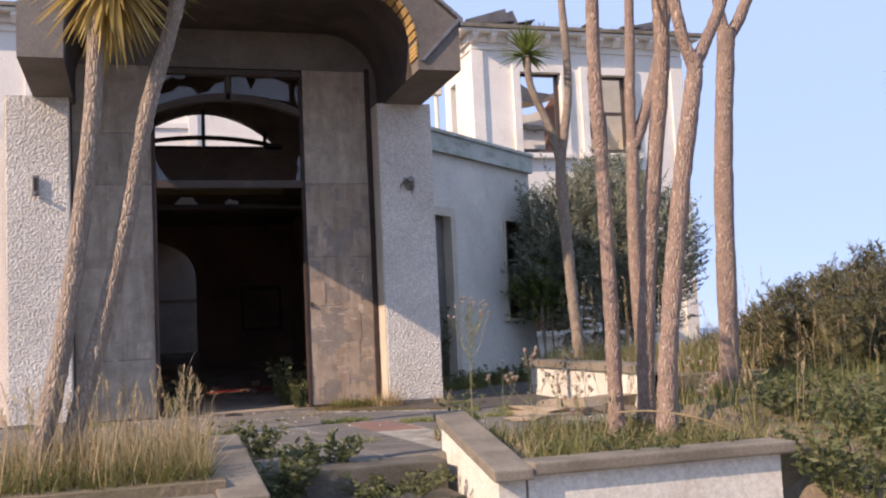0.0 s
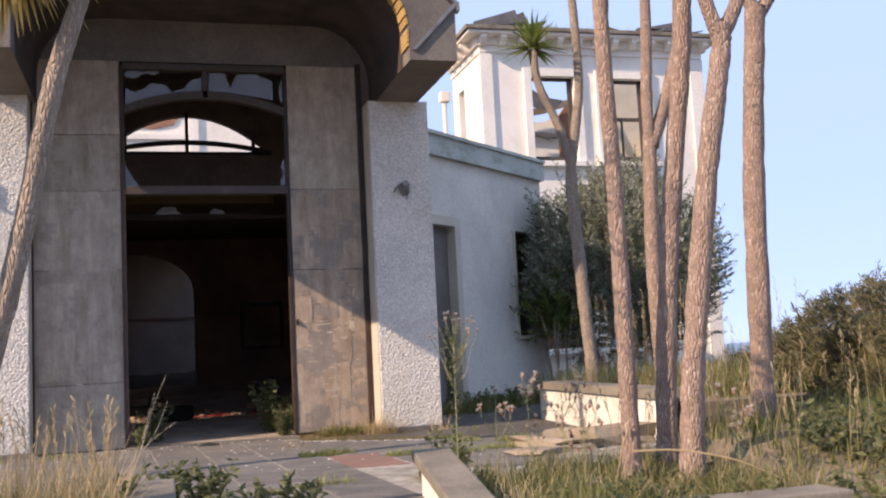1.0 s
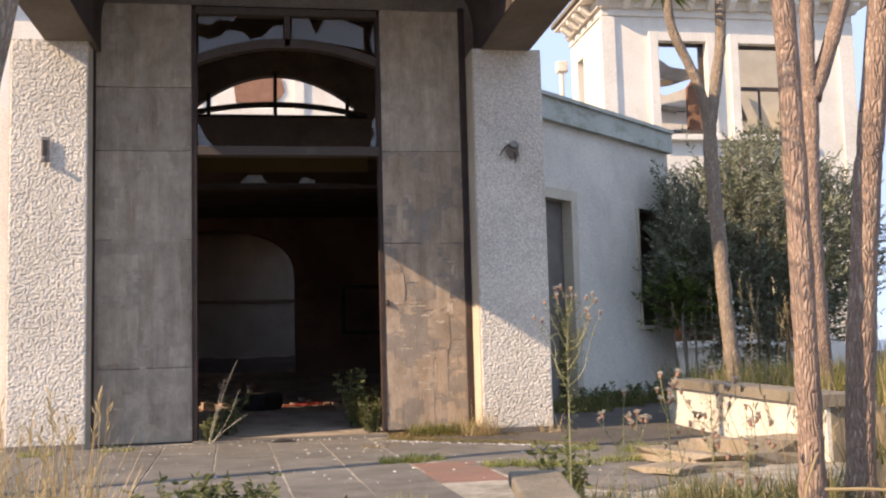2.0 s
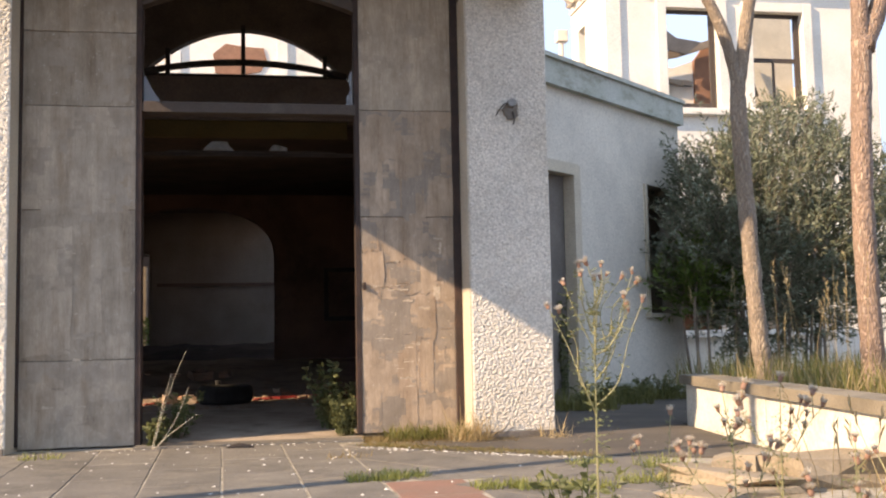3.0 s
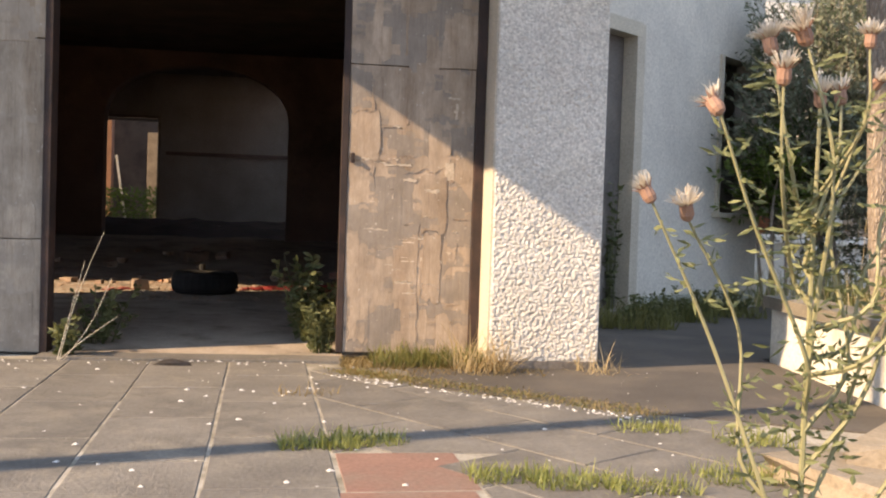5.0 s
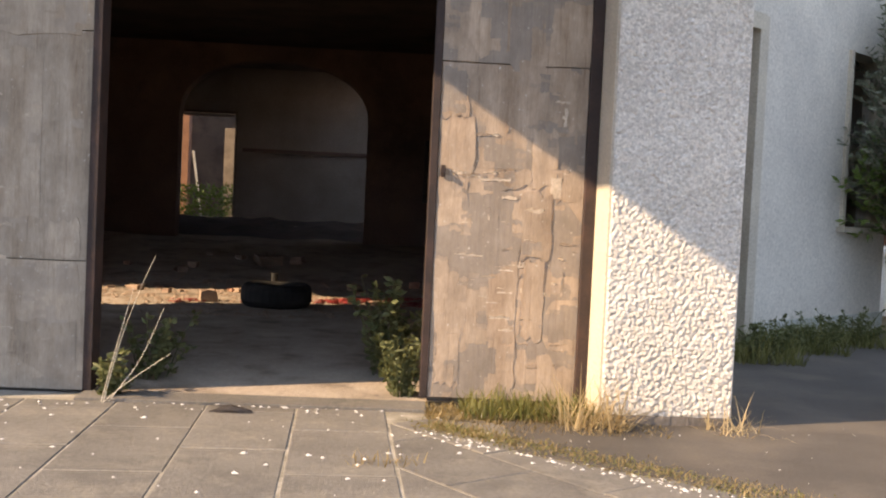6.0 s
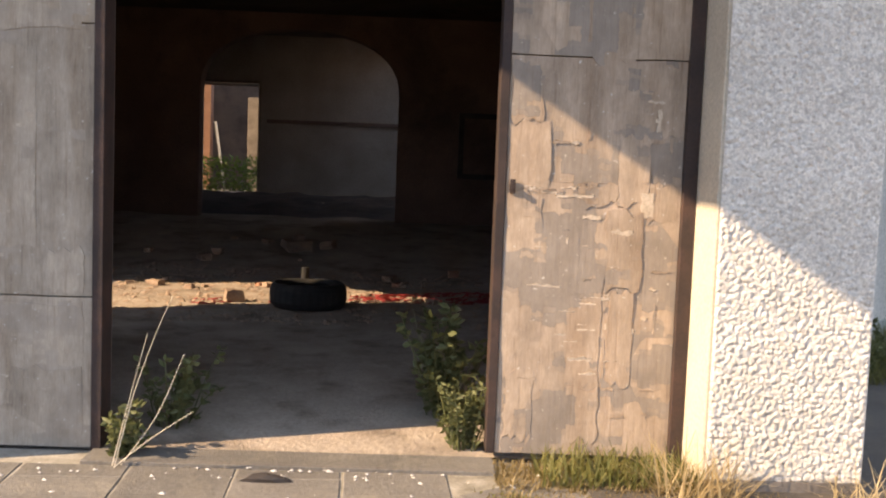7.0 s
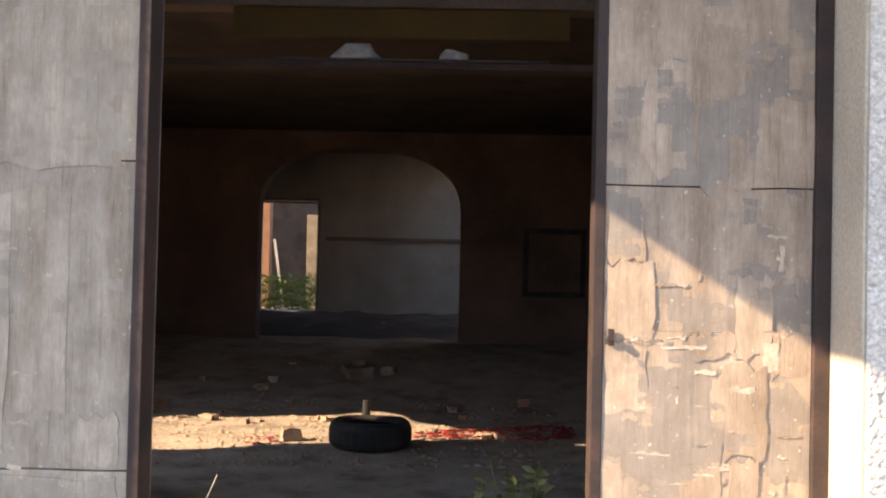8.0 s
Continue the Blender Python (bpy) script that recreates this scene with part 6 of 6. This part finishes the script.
def thistle(at, height, seed, branches, label, heads=1.0, plan=()):
    """A thistle: a ribbed stem, side branches, toothed leaves and fluffy heads."""
    r = random.Random(seed)
    t = empty("thistle", at)
    tagged(t, label, "thistle", group="thistles")
    at = Vector(at)
    s, lv = Bag(), Bag()
    lean = Vector((r.uniform(-0.05, 0.05), r.uniform(-0.04, 0.04), 0))
    main = smooth_line([at, at + Vector((0, 0, height * 0.35)) + lean * 0.5, at + Vector((0, 0, height * 0.7)) + lean * height, at + Vector((0, 0, height)) + lean * 2 * height], 5)
    s.tube(main, 0.0036 * height + 0.0008, 0.0014, 6)
    tips = [(main[-1], (main[-1] - main[-2]).normalized())]
    for k in range(len(plan) or branches):
        f = r.uniform(0.22, 0.85)
        i = int(f * (len(main) - 1))
        p = main[i]
        a = 2.4 * k + r.uniform(-0.4, 0.4)
        out = (0.34 - 0.22 * f) * height * r.uniform(0.8, 1.2)
        up = (height * (0.62 + 0.45 * f * r.uniform(0.8, 1.15)) - height * f) * r.uniform(0.75, 1.0)
        up = max(up, 0.10 * height)
        q = p + Vector((math.cos(a) * out, math.sin(a) * out, up))
        if plan:
            f, dx, dy, z = plan[k]
            g = min(len(main) - 2.0, f * (len(main) - 1) + r.uniform(-2.2, 0.8))
            p = main[int(g)].lerp(main[int(g) + 1], g % 1)
            q = Vector((at.x + dx, at.y + dy, z))
        line = smooth_line([p, p.lerp(q, 0.33) + Vector((r.gauss(0, 0.014), r.gauss(0, 0.014), -0.03 * height)), p.lerp(q, 0.7) + Vector((r.gauss(0, 0.014), r.gauss(0, 0.014), -0.015)), q], 5)
        br = Bag()
        br.tube(line, 0.0017 * height + 0.0007, 0.001, 5)
        br.make("branch", M_STEM, t)
        tips.append((line[-1], (line[-1] - line[-2]).normalized()))
        for w in line[2::2]:
            if not plan and r.random() < 0.4:
                q2 = w + Vector((r.uniform(-0.07, 0.07), r.uniform(-0.07, 0.07), r.uniform(0.05, 0.13))) * height
                tw = Bag()
                tw.tube([w, w.lerp(q2, 0.5), q2], 0.0024, 0.0016, 4)
                tw.make("branchlet", M_STEM, t)
                tips.append((q2, (q2 - w).normalized()))
        for w in line[1:-1]:
            for z in range(3 if r.random() < 0.6 else 0):
                d = Vector((r.uniform(-1, 1), r.uniform(-1, 1), r.uniform(-0.4, 0.5)))
                for e in range(3):
                    lv.leaf(w + d.normalized() * 0.006 * e, d + Vector((r.uniform(-0.6, 0.6), r.uniform(-0.6, 0.6), r.uniform(-0.3, 0.4))), (0.006 + 0.006 * height) * r.uniform(0.5, 1.3), 0.0022 + 0.0012 * height, r)
    for w, w1 in zip(main[1:-1], main[2:]):
        low = w.z < at.z + 0.8 * height
        for z in range(11 if low else 2):
            d = Vector((r.uniform(-1, 1), r.uniform(-1, 1), r.uniform(-0.5, 0.3))) * (1.0 if low else 0.5)
            foot = w.lerp(w1, r.random())
            for e in range(r.randint(2, 5) if low else 3):
                lv.leaf(foot + d.normalized() * (0.015 if low else 0.008) * e, d + Vector((r.uniform(-0.7, 0.7), r.uniform(-0.7, 0.7), r.uniform(-0.3, 0.5))), (0.007 + 0.010 * height) * r.uniform(0.5, 1.2), 0.0026 + 0.0024 * height, r)
    s.make("stem", M_STEM, t)
    lv.make("leafage", M_THLEAF, t, kind="stuff")
    for p, d in tips:
        if r.random() > heads:
            continue
        size = (0.0098 if plan else 0.0145) * r.uniform(0.75, 1.2)
        fluffy = r.random() < (0.3 if plan else 0.65)
        b, dn = Bag(), Bag()
        d = (d + Vector((r.gauss(0, 0.4), r.gauss(0, 0.4), 0.4))).normalized()
        side = d.orthogonal().normalized()
        oth = d.cross(side)
        rows = [(0.10, -0.25), (0.36, -0.08), (0.48, 0.25), (0.47, 0.6), (0.50, 0.95), (0.72, 1.5)]
        cv, cf, n8 = [], [], 20
        for i, (ra, h) in enumerate(rows):
            for k in range(n8):
                a = 6.2832 * k / n8
                o = side * math.cos(a) + oth * math.sin(a)
                spike = (1.0 if i < 5 else (r.uniform(0.9, 1.7) if k % 2 else 0.6)) * (1 + 0.10 * (k % 2) * (i in (1, 2, 3)))
                cv.append(p + o * size * ra * spike + d * size * h * (1 if i < 5 or k % 2 else 0.66))
        for i in range(len(rows) - 1):
            for k in range(n8):
                cf.append((i * n8 + k, i * n8 + (k + 1) % n8, (i + 1) * n8 + (k + 1) % n8, (i + 1) * n8 + k))
        cf.append(tuple(range(n8))[::-1])
        b.add(cv, cf)
        for k in range(190 if fluffy else 80):
            a = r.uniform(0, 6.28)
            o = side * math.cos(a) + oth * math.sin(a)
            dn.blade(p + d * size * 0.9 + o * size * 0.3, d + o * r.uniform(0.1, 1.6 if fluffy else 0.9), size * r.uniform(0.7, 1.6), 0.0008, r, 0.3, 2)
        head = b.make("seed_head", M_BRACT, t)
        dn.make("down", M_DOWN, head, "pale fluffy thistle down", kind="stuff")
    return t


T = "tall dried thistle gone to seed with fluffy heads"
thistle((1.112, -5.28, -0.06), 0.95, 5, 9, "tall thistle with fluffy seed heads in the planter corner",
        plan=((0.78, -0.08, -0.02, 0.875), (0.66, -0.12, 0.0, 0.812), (0.68, -0.085, 0.02, 0.80), (0.84, -0.025, 0.02, 0.925), (0.84, -0.034, -0.02, 0.897), (0.88, -0.008, 0.0, 0.93),
              (0.88, 0.018, -0.04, 0.922), (0.9, 0.042, 0.04, 0.893), (0.9, 0.045, 0.0, 0.90), (0.84, 0.105, 0.05, 0.893), (0.80, 0.122, 0.0, 0.905), (0.80, 0.117, -0.03, 0.876),
              (0.76, 0.072, -0.06, 0.835), (0.76, 0.112, 0.05, 0.815), (0.68, 0.147, 0.0, 0.826), (0.78, 0.095, -0.03, 0.80)))
thistle((1.42, -5.0, -0.06), 0.55, 6, 2, "slim thistle with a single white head", 0.7)
thistle((1.62, -5.1, -0.06), 0.62, 8, 4, T)
thistle((1.80, -5.4, -0.06), 0.50, 9, 4, T)
thistle((2.0, -4.6, -0.06), 0.62, 10, 5, T)
thistle((2.45, -5.9, -0.06), 0.5, 12, 4, T)

# fallen palm stalk lying in the planter
fallen = empty("fallen_palm_leaf", (2.4, -5.9, 0.0))
tagged(fallen, "dry fallen palm leaf stalk lying in the grass", "branch")
b = Bag()
b.tube(smooth_line([(1.92, -5.75, 0.17), (2.12, -5.86, 0.17), (2.34, -6.02, 0.12), (2.52, -6.12, 0.03)], 5), 0.007, 0.004, 6)
b.make("stalk", M_GRASSY, fallen)
b = Bag()
b.tube(smooth_line([(1.95, -5.65, 0.28), (1.88, -5.7, 0.18), (1.82, -5.76, 0.06)], 4), 0.006, 0.003, 5)
b.make("stalk", M_GRASSY, fallen)

# moss along the edge of the tarmac
rng = random.Random(77)
b, b2 = Bag(), Bag()
for k in range(6500):
    t = rng.random() ** 1.3
    x, y = 0.95 + 1.35 * t + rng.gauss(0, 0.05), -0.50 - 1.12 * t + rng.gauss(0, 0.06)
    (b if rng.random() < 0.6 else b2).blade((x, y, TOP), (rng.gauss(0, 0.9), rng.gauss(0, 0.9), 1), rng.uniform(0.01, 0.032), 0.005, rng, 0.8, 2)
tagged(b.make("verge_moss", M_MOSS), "orange-brown moss along the tarmac edge", "moss", kind="stuff")
tagged(b2.make("verge_moss", M_GRASSG), "thin green grass along the tarmac edge", "grass", kind="stuff")

# litter and chips on the terrace
rng = random.Random(70)
bag = Bag()
for i in range(230):
    x, y = rng.uniform(-1.6, 3.0), -0.15 - 3.2 * rng.random() ** 1.8
    s = rng.uniform(0.004, 0.014)
    a = rng.uniform(0, 6.3)
    c, d = math.cos(a) * s, math.sin(a) * s
    z = TOP + 0.002
    bag.add([(x + c, y + d, z), (x - d, y + c, z), (x - c * 1.6, y - d * 1.6, z), (x + d, y - c, z), (x, y, z + s * 0.6)], [(0, 1, 4), (1, 2, 4), (2, 3, 4), (3, 0, 4)])
for k in range(50):
    x, y = rng.uniform(-0.9, 1.3), rng.gauss(-0.26, 0.05)
    s = rng.uniform(0.003, 0.010)
    c, d = s * math.cos(k), s * math.sin(k)
    bag.add([(x + c, y + d, TOP + 0.007), (x - d, y + c, TOP + 0.007), (x - c * 1.6, y - d, TOP + 0.007), (x + d, y - c, TOP + 0.007), (x, y, TOP + 0.009 + s * 0.5)], [(0, 1, 4), (1, 2, 4), (2, 3, 4), (3, 0, 4)])
for k in range(150):
    t = rng.random()
    x, y = 0.95 + 1.35 * t + rng.gauss(-0.06, 0.03), -0.62 - 1.12 * t + rng.gauss(-0.04, 0.04)
    s = rng.uniform(0.003, 0.012)
    c, d = s * math.cos(k), s * math.sin(k)
    bag.add([(x + c, y + d, TOP + 0.005), (x - d, y + c, TOP + 0.005), (x - c * 1.6, y - d, TOP + 0.005), (x + d, y - c, TOP + 0.005), (x, y, TOP + 0.006 + s * 0.5)], [(0, 1, 4), (1, 2, 4), (2, 3, 4), (3, 0, 4)])
tagged(bag.make("paint_chips", M_PAPER), "white paint chips and grit scattered on the paving", "litter", kind="stuff")
lump("cardboard_roll", (0.02, -0.36, TOP), (0.10, 0.03, 0.035), M_DARKFRAME, 4, "dark scrap of wood lying on the paving", "litter")
for k, (x, y, a, b, c) in enumerate(((2.62, -2.95, 0.75, 0.5, 0.09), (2.95, -2.55, 0.62, 0.42, 0.10), (3.05, -3.0, 0.6, 0.5, 0.16), (2.4, -3.35, 0.5, 0.4, 0.06), (2.75, -2.75, 0.3, 0.22, 0.15))):
    stone("broken_slab", (x, y, TOP - 0.02), (a, b, c), M_STONEP, 90 + k, "broken pale slab lying beside the planter", "rubble", "broken slabs")

# ---- paving slabs, each a piece ----
slab_owner = empty("terrace_paving", (0, -2.5, TOP))
tagged(slab_owner, "worn grey concrete paving slabs with open joints", "pavement", kind="structure")
rng = random.Random(5)
meshes = {}
SW, SL, TURN = 0.425, 0.73, 0.047
RED = (0.85, 1.29, -3.45, -2.38)


def slab_piece(outline, keep, mat, dz):
    """One slab: an outline cut by half-planes (a, b, c) that keep a*x + b*y < c, with eased edges."""
    bm = prism(outline, "z", TOP - 0.05, TOP + dz)
    for ka, kb, kc in keep:
        n2 = ka * ka + kb * kb
        cut = bmesh.ops.bisect_plane(bm, geom=bm.verts[:] + bm.edges[:] + bm.faces[:], plane_co=(ka * kc / n2, kb * kc / n2, 0), plane_no=(ka, kb, 0), clear_outer=True)
        edges = [e for e in cut["geom_cut"] if isinstance(e, bmesh.types.BMEdge)]
        if edges:
            bmesh.ops.holes_fill(bm, edges=bm.edges[:])
    if len(bm.faces) < 5:
        bm.free()
        return
    bmesh.ops.bevel(bm, geom=[e for e in bm.edges if all(v.co.z > TOP - 0.01 for v in e.verts)], offset=0.003, segments=1, affect="EDGES")
    part("paving_slab", bm, mat, slab_owner)


def turned(cx, cy, angle, x0, x1, y0, y1):
    c, d = math.cos(angle), math.sin(angle)
    return [(cx + x * c - y * d, cy + x * d + y * c) for x, y in ((x0, y0), (x1, y0), (x1, y1), (x0, y1))]


def jog():
    return rng.uniform(-0.003, 0.003)


for i in range(-11, 0):
    x0 = SW * i
    for j in range(-1, 8):
        y1 = -0.29 - SL * j + (0.36 if i % 2 else 0.0)
        if y1 < -5.1:
            continue
        g = 0.005
        slab_piece(turned(0.742, -0.30, TURN, x0 + g + jog(), x0 + SW - g + jog(), y1 + 0.30 - SL + g + jog(), y1 + 0.30 - g + jog()),
                   [(0, 1, -0.205), (0, -1, 5.22)], M_SLAB, rng.uniform(0.0015, 0.0045))
for j in range(2):
    y1 = RED[3] - 0.52 * j
    slab_piece(turned(RED[0], y1, TURN, 0.004, 0.43, -0.51, -0.006), [], M_RED, rng.uniform(0.001, 0.003))
SEAM = (-1.0, -0.047, -0.742 + 0.047 * 0.30 - 0.006)
for i in range(-3, 9):
    for j in range(-6, 6):
        u, v = 0.435 * i, 0.65 * j + (0.3 if i % 2 else 0)
        box2 = turned(1.34, -2.03, 0.62, u + 0.005 + jog(), u + 0.43 + jog(), v + 0.005 + jog(), v + 0.645 + jog())
        mx, my = sum(p[0] for p in box2) / 4, sum(p[1] for p in box2) / 4
        if mx > 2.75 or mx < 0.4 or my > -0.5 - 0.55 * (mx - 1.2) or my < -4.25 or (mx > 2.35 and my < -2.8):
            continue
        edge = [SEAM, (0, 1, -0.205)]
        if mx < 1.55 and my < -2.4:
            edge.append((-1.0, -0.047, -1.285 - 0.047 * -2.38))
        elif mx < 1.5 and my < -2.0:
            edge.append((0, -1, 2.375))
        slab_piece(box2, edge, M_SLAB, rng.uniform(0.0015, 0.0045))
